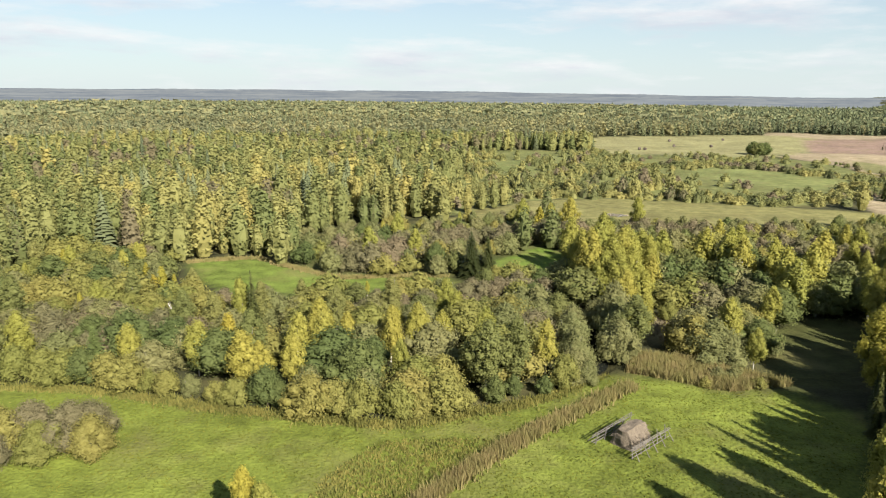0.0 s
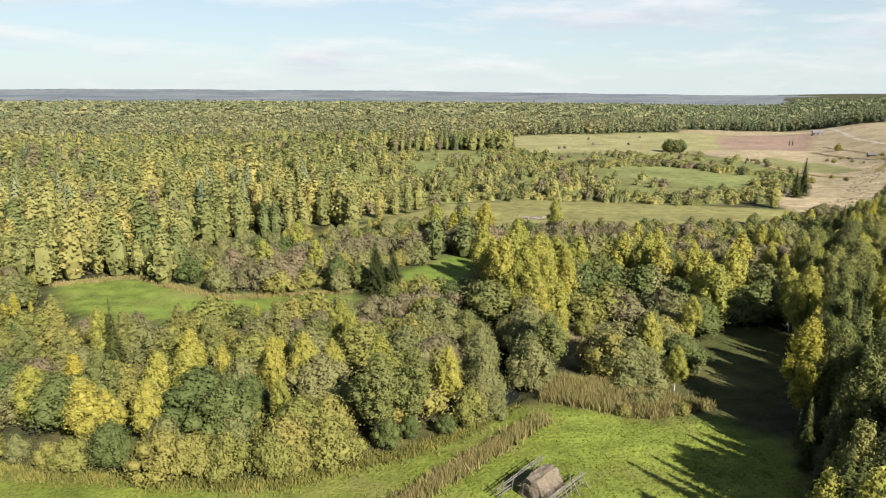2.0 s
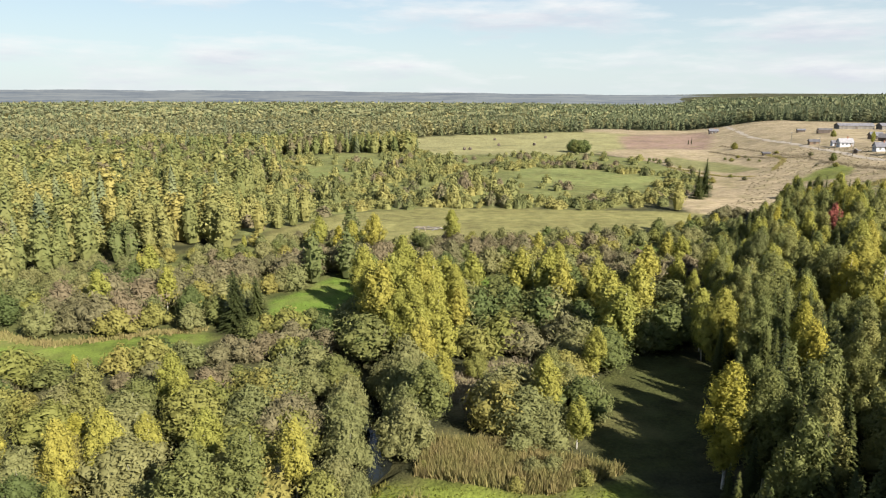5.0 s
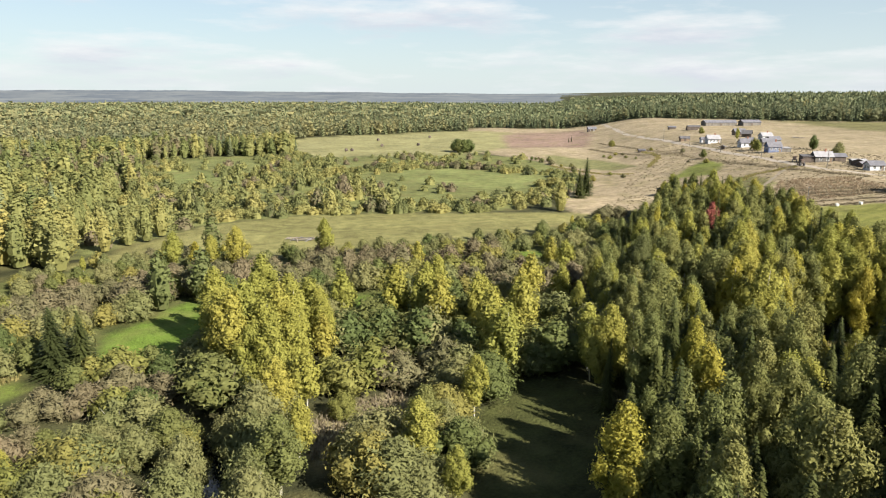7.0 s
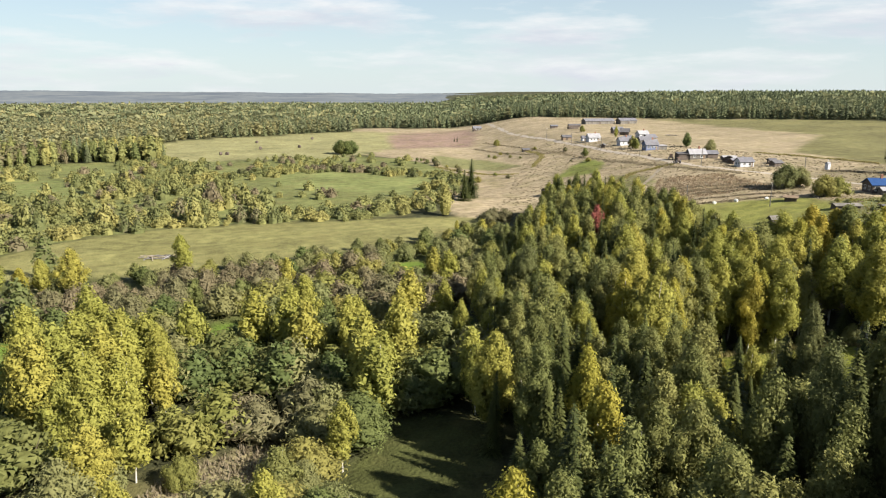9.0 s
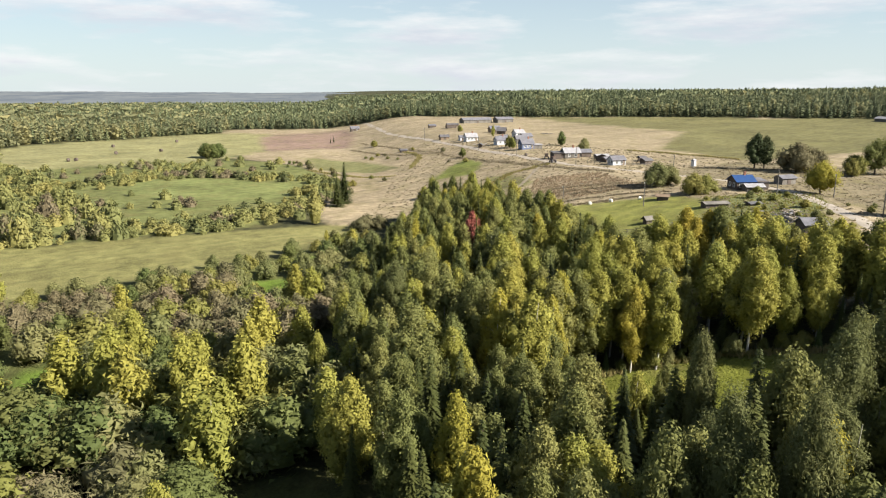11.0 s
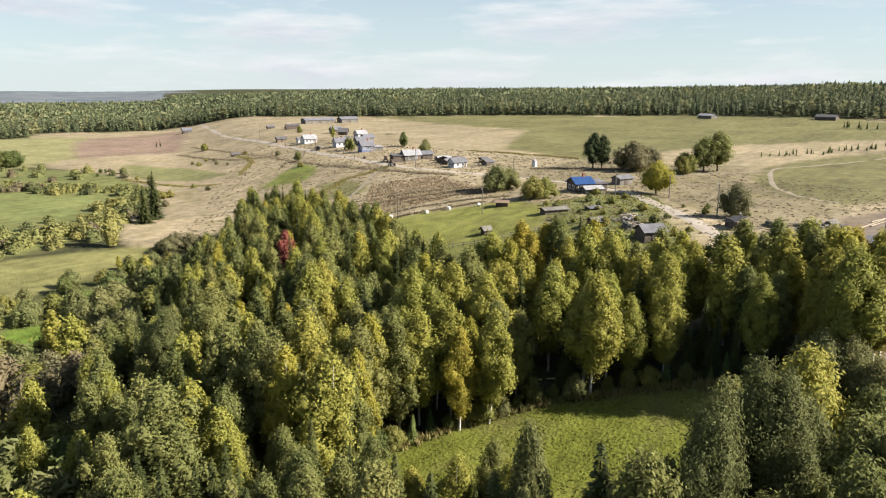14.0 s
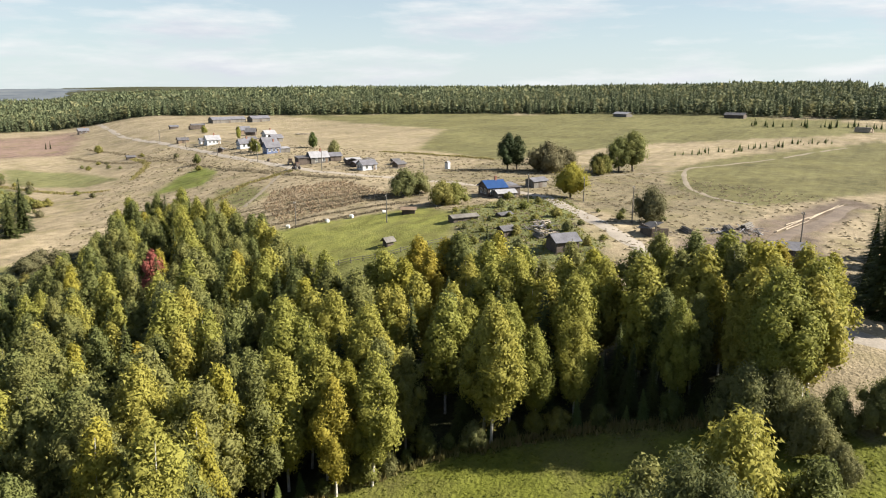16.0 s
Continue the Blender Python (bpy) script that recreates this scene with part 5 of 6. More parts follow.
house("cattle_barn", 466, 514, -14, 28, 8, 2.8, 1.9, M_GREY_WOOD, M_GREY_ROOF, "long grey cattle barn below the woods", "barn", 0, False)
house("cattle_barn", 489, 503, -14, 16, 8, 2.8, 1.9, M_GREY_WOOD, M_GREY_ROOF, "long grey cattle barn below the woods", "barn", 0, False)
house("shed", 414, 486, V, 9, 4, 1.6, 0.8, M_DARK_WOOD, M_DARK_ROOF, "dark open shed on the dry field", "shed", 0, False)
house("log_house", 423, 640, V, 8, 6, 2.6, 2.0, M_DARK_WOOD, M_GREY_ROOF, "lone dark log house by the ploughed field", windows=2)
house("barn", 640, 250, 65, 14, 7, 2.4, 1.4, M_GREY_WOOD, M_PALE_ROOF, "low pale barn at the wood's edge", "barn", 0, False)
house("barn", 640, 165, 80, 14, 7, 2.4, 1.6, M_DARK_WOOD, M_DARK_ROOF, "dark barn at the wood's edge", "barn", 0, False)
house("blue_roof_house", 251, 166, -34, 5.8, 5.8, 2.6, 1.6, M_DARK_WOOD, M_BLUE_ROOF, "dark log house with bright blue sheet roof", annex=(4.5, 5.5, 2.6, 1, M_DARK_WOOD, M_GREY_ROOF))
house("shed", 249.5, 161.5, -34, 5.5, 3, 1.5, 0.7, M_GREY_WOOD, M_PALE_ROOF, "grey lean-to with pale roof before the house", "shed", 0, False)
house("open_shed", 272, 162, -20, 5.6, 3.6, 2.1, 0.8, M_GREY_WOOD, M_GREY_ROOF, "grey shed with slate roof across the road", "shed", 0, False)
house("log_shed", 217, 156, -30, 6.5, 2.6, 0.9, 0.4, M_DARK_WOOD, M_GREY_WOOD, "low weathered log shed in rough grass", "shed", 0, False)
house("log_shed", 224, 149, -20, 3.4, 1.9, 0.5, 0.3, M_DARK_WOOD, M_DARK_ROOF, "sunken dark cellar roof in rough grass", "shed", 0, False)
house("log_shed", 207, 140, -25, 2.8, 2.3, 1.4, 0.6, M_DARK_WOOD, M_DARK_ROOF, "dark square shed among tall weeds", "shed", 0, False)
house("log_shed", 201, 125, -38, 4.8, 4.0, 2.0, 1.1, M_DARK_WOOD, M_GREY_ROOF, "dark log shed with grey slate roof behind birches", "shed", 0, False)
house("log_shed", 221, 174, -60, 3.2, 2.2, 1.1, 0.4, M_DARK_WOOD, M_BROWN_WOOD, "small dark cart shed on the green field", "shed", 0, False)
house("log_shed", 214, 88, -70, 5.5, 4, 2.2, 0.9, M_GREY_WOOD, M_GREY_ROOF, "grey shed with worn grey roof", "shed", 0, False)
house("log_shed", 200, 92, -60, 5, 3.6, 2.2, 1.0, M_DARK_WOOD, M_GREY_ROOF, "dark shed with grey roof behind the birches", "shed", 0, False)
house("log_shed", 181, 84, -70, 5.5, 4, 2.2, 1.0, M_BROWN_WOOD, M_PALE_ROOF, "shed with pale roof by the lower road", "shed", 0, False)
house("log_shed", 307, 410, V, 4, 3, 1.3, 0.7, M_DARK_WOOD, M_DARK_ROOF, "tiny dark shed on the grassy bank", "shed", 0, False)
house("log_shed", 197, 163, -20, 1.8, 1.5, 1.2, 0.6, M_DARK_WOOD, M_GREY_WOOD, "small dark hut at the green field's edge", "shed", 0, False)


def ruin(x, y, turn, label):
    """A collapsed shed: some walls standing, roof leaning, boards about."""
    r = random.Random(int(x))
    root = tagged(new("collapsed_shed"), label, "ruin")
    root.matrix_basis = pose(x, y, gz(x, y), 0, 0, turn)
    part("wall", merge(box(5, 0.25, 2.2, 0, 1.8, 0.9), box(0.25, 3.6, 2.0, -2.5, 0, 0.8), box(0.25, 2.2, 1.5, 2.5, 0.7, 0.6)), M_DARK_WOOD, root)
    part("roof", box(5.6, 3.2, 0.14, 0.3, 0.9, 2.0, (-22, 9, 4)), M_DARK_ROOF, root)
    part("roof", box(3.8, 2.4, 0.14, 1.4, -1.9, 0.75, (38, -8, 12)), M_GREY_WOOD, root)
    for _ in range(9):
        part("board", box(r.uniform(2, 4), 0.18, 0.07, r.uniform(-3, 4), r.uniform(-4, -1.5), r.uniform(0.08, 0.4), (r.uniform(-8, 8), r.uniform(-6, 6), r.uniform(0, 180))), r.choice((M_PALE_WOOD, M_GREY_WOOD, M_DARK_WOOD)), root)


ruin(221, 113, 40, "collapsed dark shed with loose boards by the road")
ruin(212, 271, -10, "collapsed dark log hut in dry grass")
ruin(290, 247, 15, "heap of broken boards behind the houses")



def board_heap(x, y, turn, label):
    """What is left of a hut: a low sill of logs and boards flat on the grass."""
    r = random.Random(int(x))
    root = tagged(new("board_heap"), label, "ruin")
    root.matrix_basis = pose(x, y, gz(x, y), 0, 0, turn)
    for yy in (-1.6, 1.4):
        part("log", rod((-3, yy, 0.16), (3.2, yy + 0.2, 0.2), 0.16, 0.14, 7), M_GREY_WOOD, root)
    for _ in range(30):
        part("board", box(r.uniform(2, 4.5), 0.2, 0.06, r.uniform(-4, 4), r.uniform(-1.9, 1.9), r.uniform(0.06, 0.5), (r.uniform(-8, 8), r.uniform(-8, 8), r.choice((0, 0, 90)) + r.uniform(-25, 25))), r.choice((M_PALE_WOOD, M_GREY_WOOD, M_PALE_ROOF, M_DARK_WOOD)), root)


board_heap(212.5, 134, 60, "broken-down lean-to of grey boards among weeds")
board_heap(60, 246.5, -25, "flattened grey board hut in the field")
board_heap(303.5, 259, 20, "scattered pale boards behind the log house")
board_heap(309, 255, -15, "scattered pale boards behind the log house")
board_heap(217.9, 136.1, 25, "heap of broken planks among rank weeds")
board_heap(231, 100.5, 40, "heap of split boards beside the yard track")
board_heap(236, 96.6, 15, "heap of split boards beside the yard track")
board_heap(401.6, 375.8, -35, "low dark heap of timber on the stubble")
board_heap(320, 353, 10, "dark heap of planks beside the village road")


# shrine: small white post with a roof
shrine = tagged(new("white_shrine"), "small white wayside shrine in dry grass", "shrine")
shrine.matrix_basis = pose(298, 209, gz(298, 209))
part("body", box(1.6, 1.4, 2.4, 0, 0, 1.1, bevel=0.08), M_WHITE_WALL, shrine)
part("roof", merge(box(1.9, 1.0, 0.1, 0, 0.42, 2.6, (-38, 0, 0)), box(1.9, 1.0, 0.1, 0, -0.42, 2.6, (38, 0, 0))), M_PALE_ROOF, shrine)
part("spire", rod((0, 0, 2.8), (0, 0, 4.0), 0.12, 0.03), M_WHITE_WALL, shrine)


# poles
def pole(x, y, h, lean=0.0):
    root = tagged(new("utility_pole"), "weathered wooden power pole with crossarm", "pole", "power poles along the road")
    root.matrix_basis = pose(x, y, gz(x, y), 0, lean, 25)
    part("post", rod((0, 0, -0.5), (0, 0, h), 0.15, 0.10, 8), M_GREY_WOOD, root)
    part("crossarm", box(1.5, 0.12, 0.12, 0, 0.12, h - 0.4), M_GREY_WOOD, root)
    for k in (-0.6, 0.6):
        part("insulator", rod((k, 0.12, h - 0.34), (k, 0.12, h - 0.1), 0.06, 0.05), M_FRAME, root)


for x, y, h, lean in [(242, 151, 8, 1), (194, 106, 8.5, -1), (213, 175, 7, 0), (220, 86, 8, 1), (229, 120, 8.5, 2), (262, 196, 7.5, 0), (271, 246, 7.5, 1), (284, 292, 7.5, 0), (303, 338, 7.5, -1), (322, 384, 7.5, 0), (345, 436, 7.5, 0), (208, 200, 6.5, 0), (253, 140, 6.5, 0)]:
    pole(x, y, h, lean)


# rail fence of the green field
def fence(line, label, step=2.8, high=1.15):
    root = tagged(new("rail_fence"), label, "fence")
    root.matrix_basis = pose(line[0][0], line[0][1], gz(*line[0]))
    ox, oy, oz = root.matrix_basis.translation
    last = None
    for (ax, ay), (bx, by) in zip(line, line[1:]):
        n = max(1, round(math.dist((ax, ay), (bx, by)) / step))
        for k in range(n + 1):
            x, y = ax + (bx - ax) * k / n, ay + (by - ay) * k / n
            z = gz(x, y)
            if k or last is None:
                part("post", rod((x - ox, y - oy, z - oz - 0.3), (x - ox + dice.uniform(-0.06, 0.06), y - oy, z - oz + high + dice.uniform(-0.05, 0.2)), 0.09, 0.08, 5), M_GREY_WOOD, root)
            if last is not None and k:
                for hh in (0.45, 0.95):
                    part("rail", rod((last[0] - ox, last[1] - oy, last[2] - oz + hh + dice.uniform(-0.07, 0.07)), (x - ox, y - oy, z - oz + hh + dice.uniform(-0.07, 0.07)), 0.07, 0.05, 5), M_GREY_WOOD, root)
            last = (x, y, z)


fence([(174, 173.5), (184.5, 166.4), (190.5, 158.6), (202, 149.5)], "grey pole fence along the green field")
fence([(276, 244), (284, 228), (292, 222)], "grey pole fence round a village yard")


# hay on its drying rack in the meadow
def drying_rack():
    along, across = Vector((0.73, 0.68, 0)), Vector((-0.68, 0.73, 0))
    c = Vector((23.9, 81.4, 0))
    r = random.Random(5)
    hay = bmesh.new()
    bmesh.ops.create_cube(hay, size=2)
    bmesh.ops.subdivide_edges(hay, edges=hay.edges[:], cuts=7, use_grid_fill=True)
    for v in hay.verts:
        x, y, z = v.co
        narrow = 1 - 0.62 * max(0, z * 0.5 + 0.5) ** 1.6
        v.co = Vector((x * 2.3 * (1 - 0.10 * abs(y)), y * 1.9 * narrow * (1 - 0.12 * abs(x)), (z + 1) * 1.35 * (1 - 0.10 * x * x)))
        v.co += 0.16 * Vector((noise.noise(v.co * 1.3), noise.noise(v.co * 1.3 + Vector((7, 0, 0))), noise.noise(v.co * 1.7 + Vector((0, 9, 0)))))
    root = tagged(new("hay_stack"), "grey-brown old hay stack in the meadow, weathered", "hay stack")
    root.matrix_basis = Matrix.Translation((c.x, c.y, gz(c.x, c.y) - 0.1)) @ pose(0, 0, 0, 0, 0, math.degrees(math.atan2(along.y, along.x)))
    part("hay", hay, M_HAY, root)
    strands = bmesh.new()
    for _ in range(420):      # loose stalks
        a = Vector((r.uniform(-2.2, 2.2), r.uniform(-1.7, 1.7), 0))
        a.z = 2.7 * (1 - 0.55 * abs(a.y) / 1.9) - 0.05 * a.x * a.x + r.uniform(-0.3, 0.1)
        d = Vector((r.uniform(-0.5, 0.5), math.copysign(r.uniform(0.2, 0.6), a.y), r.uniform(-0.5, 0.1)))
        s = Vector((0.03, 0.02, 0.03))
        strands.faces.new([strands.verts.new(p) for p in (a - s, a + s, a + d)])
    part("straw", strands, M_HAY, root, "loose straw")
    for side, name in ((1, "far"), (-1, "near")):
        rack = tagged(new("drying_rack"), "leaning rack of thin grey poles beside the hay", "rack")
        base = c + across * side * 2.75
        rack.matrix_basis = pose(base.x, base.y, gz(base.x, base.y))
        for k in range(5):
            p = along * (-3.8 + 1.9 * k)
            part("post", rod((p.x, p.y, -0.3), (p.x - across.x * side * 0.3, p.y - across.y * side * 0.3, 2.0 + r.uniform(-0.3, 0.3)), 0.07, 0.05, 5), M_GREY_WOOD, rack)
            q = p + across * side * r.uniform(0.9, 1.4)
            part("prop", rod((q.x, q.y, -0.1), (p.x, p.y, 1.7), 0.06, 0.05, 5), M_GREY_WOOD, rack)
        for h in (0.4, 0.75, 1.1, 1.4, 1.65):
            a, b = along * (-4.4 + r.uniform(-0.4, 0.4)), along * (4.4 + r.uniform(-0.4, 0.6))
            part("rail", rod((a.x, a.y, h + r.uniform(-0.25, 0.25)), (b.x, b.y, h + r.uniform(-0.25, 0.25)), 0.06, 0.04, 5), M_GREY_WOOD, rack)


drying_rack()


# bales
def bale(x, y, r, w, mat, label, name="hay_bale"):
    root = tagged(new(name), label, "bale", "bales in the field")
    root.matrix_basis = pose(x, y, gz(x, y) + r * 0.95, 90, 0, dice.uniform(0, 180))
    bm = bmesh.new()
    bmesh.ops.create_cone(bm, cap_ends=True, segments=18, radius1=r, radius2=r, depth=w)
    bmesh.ops.bevel(bm, geom=[e for e in bm.edges if len(e.link_faces) == 2 and e.calc_face_angle(0) > 1], offset=0.1, segments=2, affect="EDGES")
    part("roll", bm, mat, root)


for x, y in [(202.8, 206.6), (206.7, 201.5), (211.5, 192.4), (215.8, 188.1), (219.5, 180.6), (204, 207.6)]:
    bale(x, y, 0.5, 0.9, M_PALEHAY, "white wrapped bale at the green field's edge", "wrapped_bale")
for x, y in [(181, 562), (211, 563), (145, 531), (250, 640), (196, 622), (149, 530)]:
    bale(x, y, 1.1, 1.6, M_DARK_WOOD, "dark weathered round bale in the hay field")


# logs
def log_pile(x, y, turn, n, length, r, label, mat=M_GREY_WOOD):
    root = tagged(new("log_pile"), label, "logs")
    root.matrix_basis = pose(x, y, gz(x, y), 0, 0, turn)
    k, row, wide = 0, 0, max(3, int(n ** 0.5 * 1.6))
    while k < n and row < wide:
        for i in range(wide - row):
            yy = (i - (wide - row - 1) / 2) * 2.05 * r + dice.uniform(-0.04, 0.04)
            zz = r + row * 1.75 * r
            part("log", rod((-length / 2 + dice.uniform(-0.3, 0.3), yy, zz), (length / 2 + dice.uniform(-0.3, 0.3), yy, zz), r, r * 0.9, 7), mat, root)
            k += 1
        row += 1


log_pile(233, 100.5, 20, 12, 5, 0.22, "pile of grey logs beside the yard track")
log_pile(240, 98, -10, 9, 5, 0.22, "pile of grey logs beside the yard track")
log_pile(228, 108, 35, 8, 4, 0.2, "stack of grey boards near the ruin")
log_pile(538, 81, 60, 14, 9, 0.4, "pale stack of fresh logs on the far field", M_PALE_WOOD)
log_pile(208, 133, 50, 8, 3, 0.2, "small stack of firewood among weeds")
log_pile(401, 472.6, -20, 16, 8, 0.35, "dark stack of logs on the pale stubble", M_DARK_WOOD)
log_pile(286, 287.6, 30, 6, 3, 0.2, "small dark woodpile by the village road", M_DARK_WOOD)
log_pile(300.5, 235.5, 10, 6, 3, 0.22, "small dark woodpile in dry grass", M_DARK_WOOD)
log_pile(220.5, 95, 30, 9, 4, 0.2, "pile of grey logs at the muddy track's foot")
for ax, ay, bx, by in [(239, 92, 258, 87.5), (247, 91, 266, 85), (256, 87, 279, 82), (262, 86.5, 280, 81), (242, 90.5, 254, 87)]:
    a = Vector((ax, ay, gz(ax, ay) + 0.25))
    b = Vector((bx, by, gz(bx, by) + 0.25))
    root = tagged(new("felled_trunk"), "long pale peeled trunk lying on bare soil", "logs", "felled trunks in the yard")
    root.matrix_basis = Matrix.Translation(a)
    part("trunk", rod((0, 0, 0), b - a, 0.13, 0.07, 7), M_PALE_WOOD, root)
root = tagged(new("fallen_trunk"), "pale bare trunk fallen across the river bank", "tree trunk")
root.matrix_basis = pose(-47.5, 120.5, gz(-47.5, 120.5))
part("trunk", rod((0, 0, 0.2), (-6.5, 7.5, 5.0), 0.22, 0.08, 7), M_BIRCH_BARK, root)
for k in (0.5, 0.65, 0.8):
    part("branch", rod((-6.5 * k, 7.5 * k, 0.2 + 4.8 * k), (-6.5 * k - 0.8, 7.5 * k + 1.2, 1.6 + 4.8 * k), 0.06, 0.02, 5), M_BIRCH_BARK, root)


# a tractor by the village road
def tractor(x, y, turn):
    root = tagged(new("tractor"), "small dark tractor parked on the village road", "tractor")
    root.matrix_basis = pose(x, y, gz(x, y) + 0.1, 0, 0, turn)
    part("bonnet", box(1.6, 0.9, 0.8, 0.9, 0, 1.2, bevel=0.1), M_RUST, root)
    part("cab", box(1.3, 1.4, 1.5, -0.6, 0, 1.7, bevel=0.1), M_DARK_WOOD, root)
    part("roof", box(1.5, 1.6, 0.12, -0.6, 0, 2.5), M_RUST, root)
    for wx, wy, r in ((-0.8, 0.85, 0.7), (-0.8, -0.85, 0.7), (1.3, 0.75, 0.42), (1.3, -0.75, 0.42)):
        w = part("wheel", rod((wx, wy - 0.18, r), (wx, wy + 0.18, r), r, r, 14), M_DARK_ROOF, root)
        part("hub", rod((wx, wy - 0.2, r), (wx, wy + 0.2, r), r * 0.4, r * 0.4, 8), M_RUST, w)


tractor(270.5, 258, 70)
tractor(278, 268, 40)

# ---- small growth ----
for i in range(46):      # young conifers in a row over the fallow
    t = i / 45
    x, y = 386 + 90 * t + dice.uniform(-7, 7), 147 - 53 * t + dice.uniform(-4, 4)
    tree("young_spruce", x, y, dice.uniform(1.4, 3.2), dice.uniform(1.1, 1.5), 2, label="young conifer in a row over the fallow", group="young conifers on the fallow", rng=dice)
for i in range(26):
    x, y = 570 + dice.uniform(-8, 14), 145 - 80 * i / 25 + dice.uniform(-4, 4)
    tree("young_spruce", x, y, dice.uniform(3, 6), 1.3, 2, label="young conifer before the far wood", group="young conifers before the wood", rng=dice)
for i in range(60):      # bushes dotted over the dry slopes
    x, y = dice.uniform(200, 345), dice.uniform(180, 440)
    if inside(PLATEAU, x, y) and not inside(GREEN_FIELD, x, y) and not inside(PLOUGHED, x, y) and float(seg_distance(x, y, ROAD)) > 12 and 0.872 * x - 0.49 * y < 92 and free(x, y, 9):
        place(dice.choice(("bush", "bare_bush", "willow")), x, y, dice.uniform(1.2, 2.6), 1.3, 2, rng=dice)
for i in range(24):      # scrub along the foot of the slope
    t = dice.random()
    x, y = 206 + 42 * t + dice.uniform(-9, 9), 318 + 120 * t + dice.uniform(-10, 10)
    place(dice.choice(("bush", "willow", "alder", "bare_bush")), x, y, dice.uniform(1.5, 3.4), 1.25, 2, rng=dice)
for x, y in [(166.5, 247), (170, 250), (163, 244), (172, 246)]:
    place("bare_bush", x, y, 4.2, 1.5, 2, rng=dice)
for i in range(70):      # garden scrub about the sheds
    x, y = dice.uniform(188, 250), dice.uniform(114, 170)
    if inside(PLATEAU, x, y) and not inside(GREEN_FIELD, x, y) and float(seg_distance(x, y, ROAD)) > 4 and free(x, y, 3):
        place(dice.choice(("bush", "willow", "bush")), x, y, dice.uniform(1.0, 2.4), 1.3, 2, rng=dice)
for i in range(16):      # low bushes among the brown weeds
    x, y = dice.uniform(30, 54), dice.uniform(97, 112)
    if inside(WEEDS, x, y):
        place(dice.choice(("bush", "willow")), x, y, dice.uniform(1.2, 2.6), 1.2, 2, rng=dice)
for x, y, h in [(150, 82, 7), (147.5, 79, 6), (152, 77, 5), (153, 73, 6), (144, 76, 4), (148.5, 84.5, 8)]:
    place("willow", x, y, h, 0.9, 0, label="pale green sapling willow by the meadow", rng=dice)


def stalks(name, spots, high, wide, mat, label, seed, blades=3):
    """Upright weeds and grass: a few narrow blades to a plant."""
    rng = np.random.RandomState(seed)
    s = np.repeat(np.array(spots), blades, 0)
    n = len(s)
    x, y = s[:, 0] + rng.normal(0, 0.18, n), s[:, 1] + rng.normal(0, 0.18, n)
    z, a, h = ground_z(x, y) - 0.04, rng.uniform(0, 6.28, n), high * rng.uniform(0.5, 1.25, n)
    w, lx, ly = wide * rng.uniform(0.6, 1.4, n), rng.normal(0, 0.22, n) * h, rng.normal(0, 0.22, n) * h
    v = np.stack([np.stack([x - w * np.cos(a), y - w * np.sin(a), z], 1), np.stack([x + w * np.cos(a), y + w * np.sin(a), z], 1), np.stack([x + lx, y + ly, z + h], 1)], 1).reshape(-1, 3)
    tint = np.repeat(np.clip(0.5 + 0.3 * np.sin(s[:, 0] * 0.9) * np.sin(s[:, 1] * 0.8) + rng.normal(0, 0.2, n), 0, 1), 3)
    tagged(new(name, mesh_from(name, v, np.arange(3 * n).reshape(-1, 3), mat, tint)), label, "plants", kind="stuff")


def along(line, half, count, seed):
    rng = np.random.RandomState(seed)
    seg = [math.dist(a, b) for a, b in zip(line, line[1:])]
    out = []
    for (a, b), d in zip(zip(line, line[1:]), seg):
        k = int(count * d / sum(seg))
        t = rng.uniform(0, 1, k)
        out += list(zip(a[0] + (b[0] - a[0]) * t + rng.normal(0, half / 2, k), a[1] + (b[1] - a[1]) * t + rng.normal(0, half / 2, k)))
    return out


def within(poly, count, seed, keep_out=()):
    rng = np.random.RandomState(seed)
    xs, ys = [p[0] for p in poly], [p[1] for p in poly]
    x, y = rng.uniform(min(xs), max(xs), count), rng.uniform(min(ys), max(ys), count)
    ok = inside(poly, x, y)
    for k in keep_out:
        ok &= ~inside(k, x, y)
    return list(zip(x[ok], y[ok]))


S_WEED = leaf("weed_stalks_brown", (0.190, 0.182, 0.068), (0.222, 0.196, 0.080), (0.245, 0.196, 0.092), stuff=True)
S_OLIVE = leaf("weeds_olive", (0.12, 0.125, 0.036), (0.165, 0.16, 0.045), (0.21, 0.19, 0.055), stuff=True)
S_DRY = leaf("dry_grass", (0.163, 0.138, 0.090), (0.215, 0.182, 0.125), (0.267, 0.232, 0.163), stuff=True, through_light=0.45)
S_RED = leaf("red_brown_weeds", (0.22, 0.165, 0.11), (0.26, 0.20, 0.135), (0.30, 0.245, 0.165), stuff=True, through_light=0.4)
S_GRASS = leaf("meadow_grass", (0.105, 0.130, 0.022), (0.125, 0.140, 0.024), (0.150, 0.150, 0.028), stuff=True, through_light=0.45)
HEDGE = [(-3, 67), (-1, 69.6), (8.1, 79.9), (16.5, 87.8), (26.4, 96.4), (28, 98)]
stalks("weed_hedge", along(HEDGE, 1.3, 4200, 1), 1.1, 0.09, S_WEED, "strip of tall brown weeds across the meadow", 1)
stalks("weeds", within([(-16, 66), (-12, 76), (-8, 81), (3, 82.5), (9, 81), (-2, 68)], 3000, 2), 0.42, 0.12, S_OLIVE, "rough olive weeds between the mown strips", 2)
stalks("weeds", within(WEEDS, 9000, 3), 1.4, 0.10, S_WEED, "dense stand of brown weeds by the wood", 3)
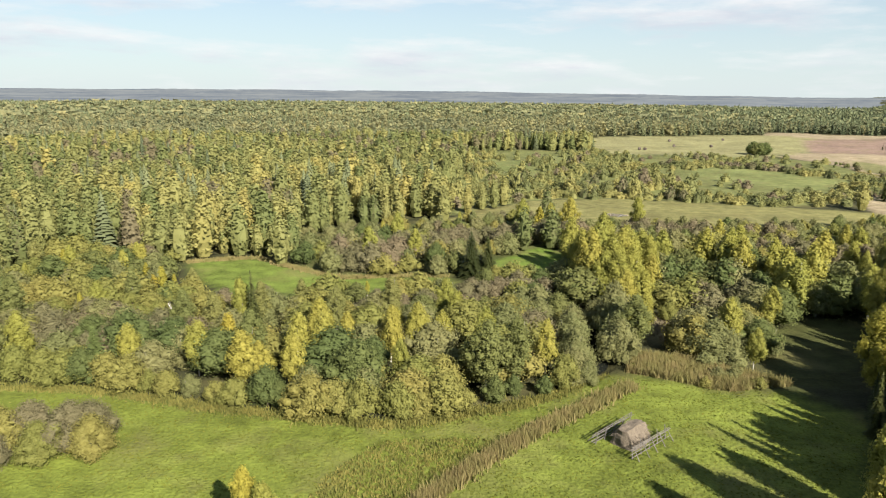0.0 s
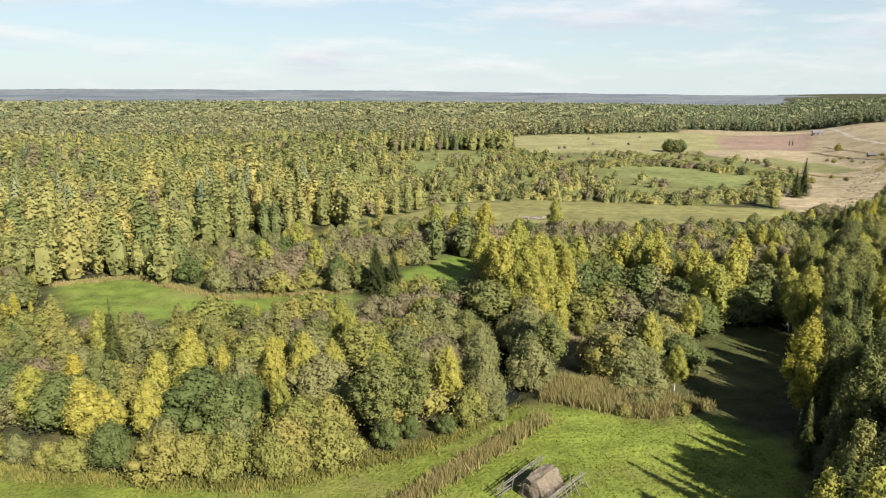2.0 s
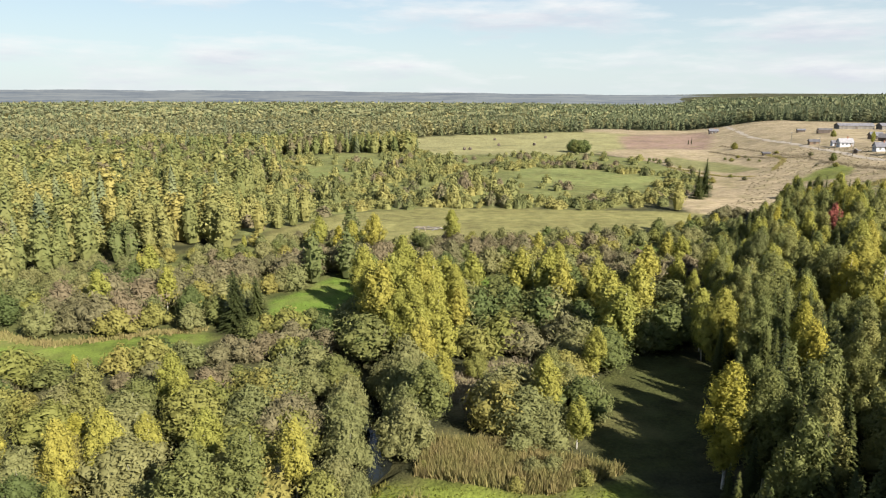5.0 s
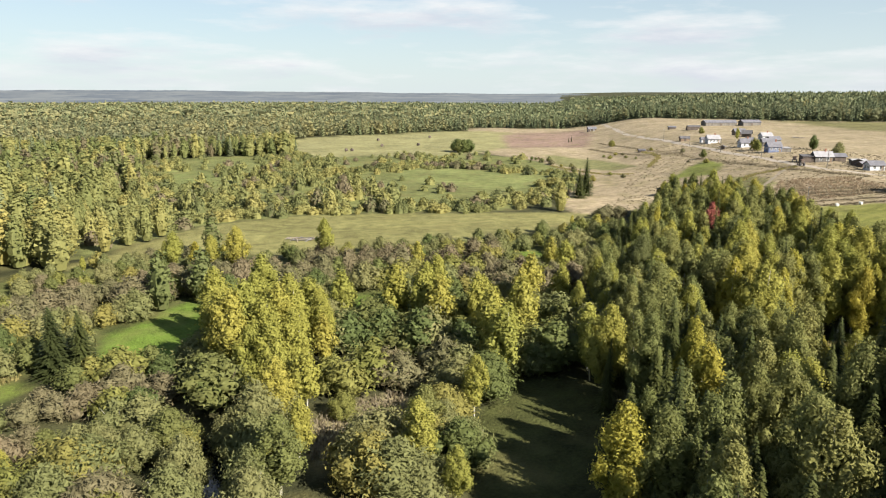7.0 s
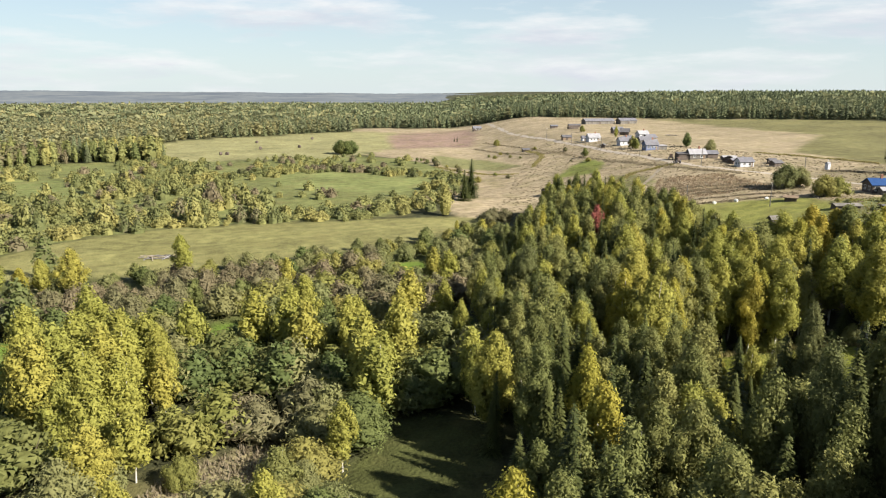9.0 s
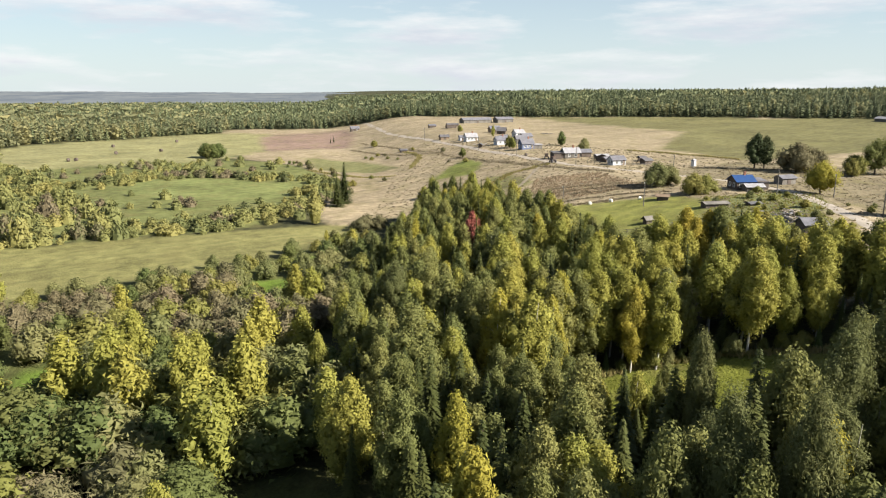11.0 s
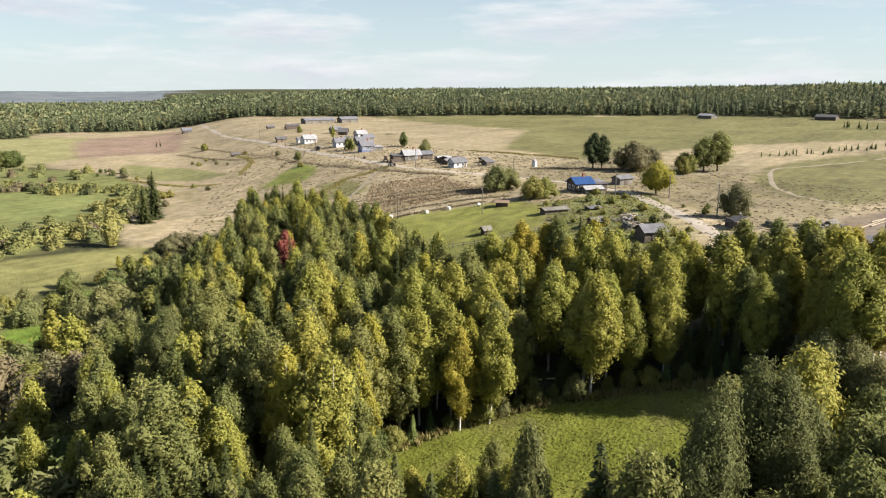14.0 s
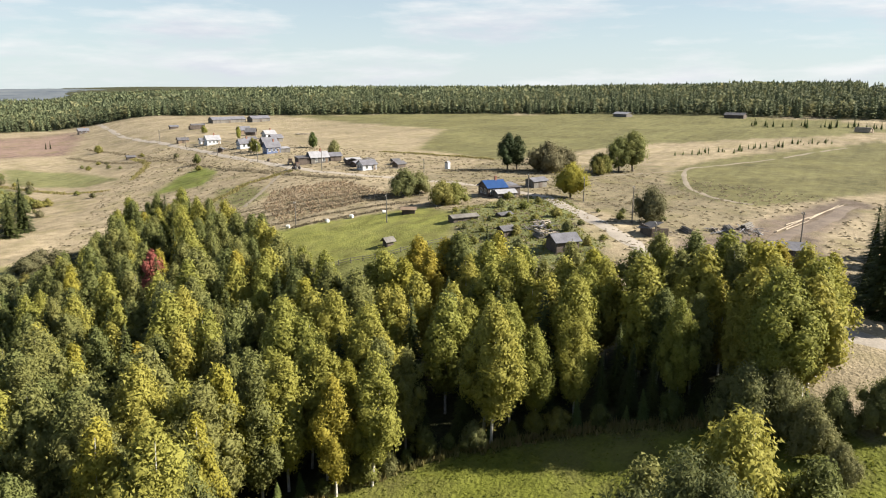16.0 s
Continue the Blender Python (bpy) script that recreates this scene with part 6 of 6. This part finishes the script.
stalks("weeds", along([(-66, 95), (-49, 93.6), (-31, 89), (-14, 86.6), (-8, 85), (1, 88), (9, 91), (16, 95), (24.5, 103.6)], 1.6, 4200, 4), 0.55, 0.10, S_OLIVE, "yellowing weeds along the wood's edge", 4)
stalks("weeds", within(DRY_GLADE, 1800, 5), 0.7, 0.14, S_DRY, "dry grass in the riverside glade", 5)
stalks("weeds", along([(-66, 170), (-50, 176), (-36, 165), (-25, 158), (-10, 161), (0, 161)], 1.4, 2200, 6), 0.7, 0.14, S_WEED, "brown weeds along the river meadow", 6)
stalks("weeds", along([(117.5, 125.5), (128, 120.5), (136.5, 113.5), (145.5, 100), (150.5, 86)], 0.9, 900, 7), 0.8, 0.14, S_WEED, "brown weeds along the back meadow", 7)
stalks("dry_tussocks", within([(165, 150), (172, 168), (198, 210), (165, 252), (200, 283), (250, 345), (330, 420), (345, 300), (330, 150), (280, 60), (200, 60), (168, 85)], 9000, 8, (GREEN_FIELD, LOG_YARD, GREEN_STRIP)), 0.32, 0.6, S_DRY, "dry grass tussocks on the village slope", 8, 3)
for k, (a, b) in enumerate([((210, 221), (241, 184)), ((204, 213), (234, 179.5)), ((217, 231), (244, 194)), ((207, 200), (225, 182)), ((213, 226), (243, 189))]):
    stalks("weeds", along([a, b], 0.7, 420, 20 + k), 0.45, 0.26, S_DRY, "row of brown weeds on an old field bank", 20 + k)
for k, line in enumerate([[(346, 514), (307, 396), (273, 299)], [(235, 400), (237, 350), (244, 335)], [(273, 299), (262, 251), (258, 218)], [(341, 270), (337, 242), (334, 209)], [(315, 481), (294, 393), (299, 363)], [(262, 345), (290, 372), (312, 420)], [(292, 206), (299, 188), (318, 170)], [(225, 255), (250, 262), (268, 258)]]):
    stalks("weeds", along(line, 1.6, 700, 40 + k), 0.55, 0.34, S_WEED if k % 2 else S_DRY, "line of dead weeds along an old ditch", 40 + k)
stalks("weeds", within(RED_WEEDS, 2600, 50), 0.5, 0.3, S_RED, "reddish-brown weeds on the slope", 50)
stalks("weeds", within(YARD_GRASS, 2600, 51), 0.4, 0.22, S_OLIVE, "rank green weeds round the sheds", 51)
stalks("meadow_grass", within([(-60, 68), (-60, 93), (-14, 86), (-8, 84), (9, 90), (24, 103), (50, 96), (54, 80), (40, 66)], 14000, 9), 0.16, 0.2, S_GRASS, "short mown grass with uneven tufts", 9, 2)
stalks("meadow_grass", within(BACK_MEADOW, 5000, 10), 0.16, 0.2, S_GRASS, "short mown grass with uneven tufts", 10, 2)
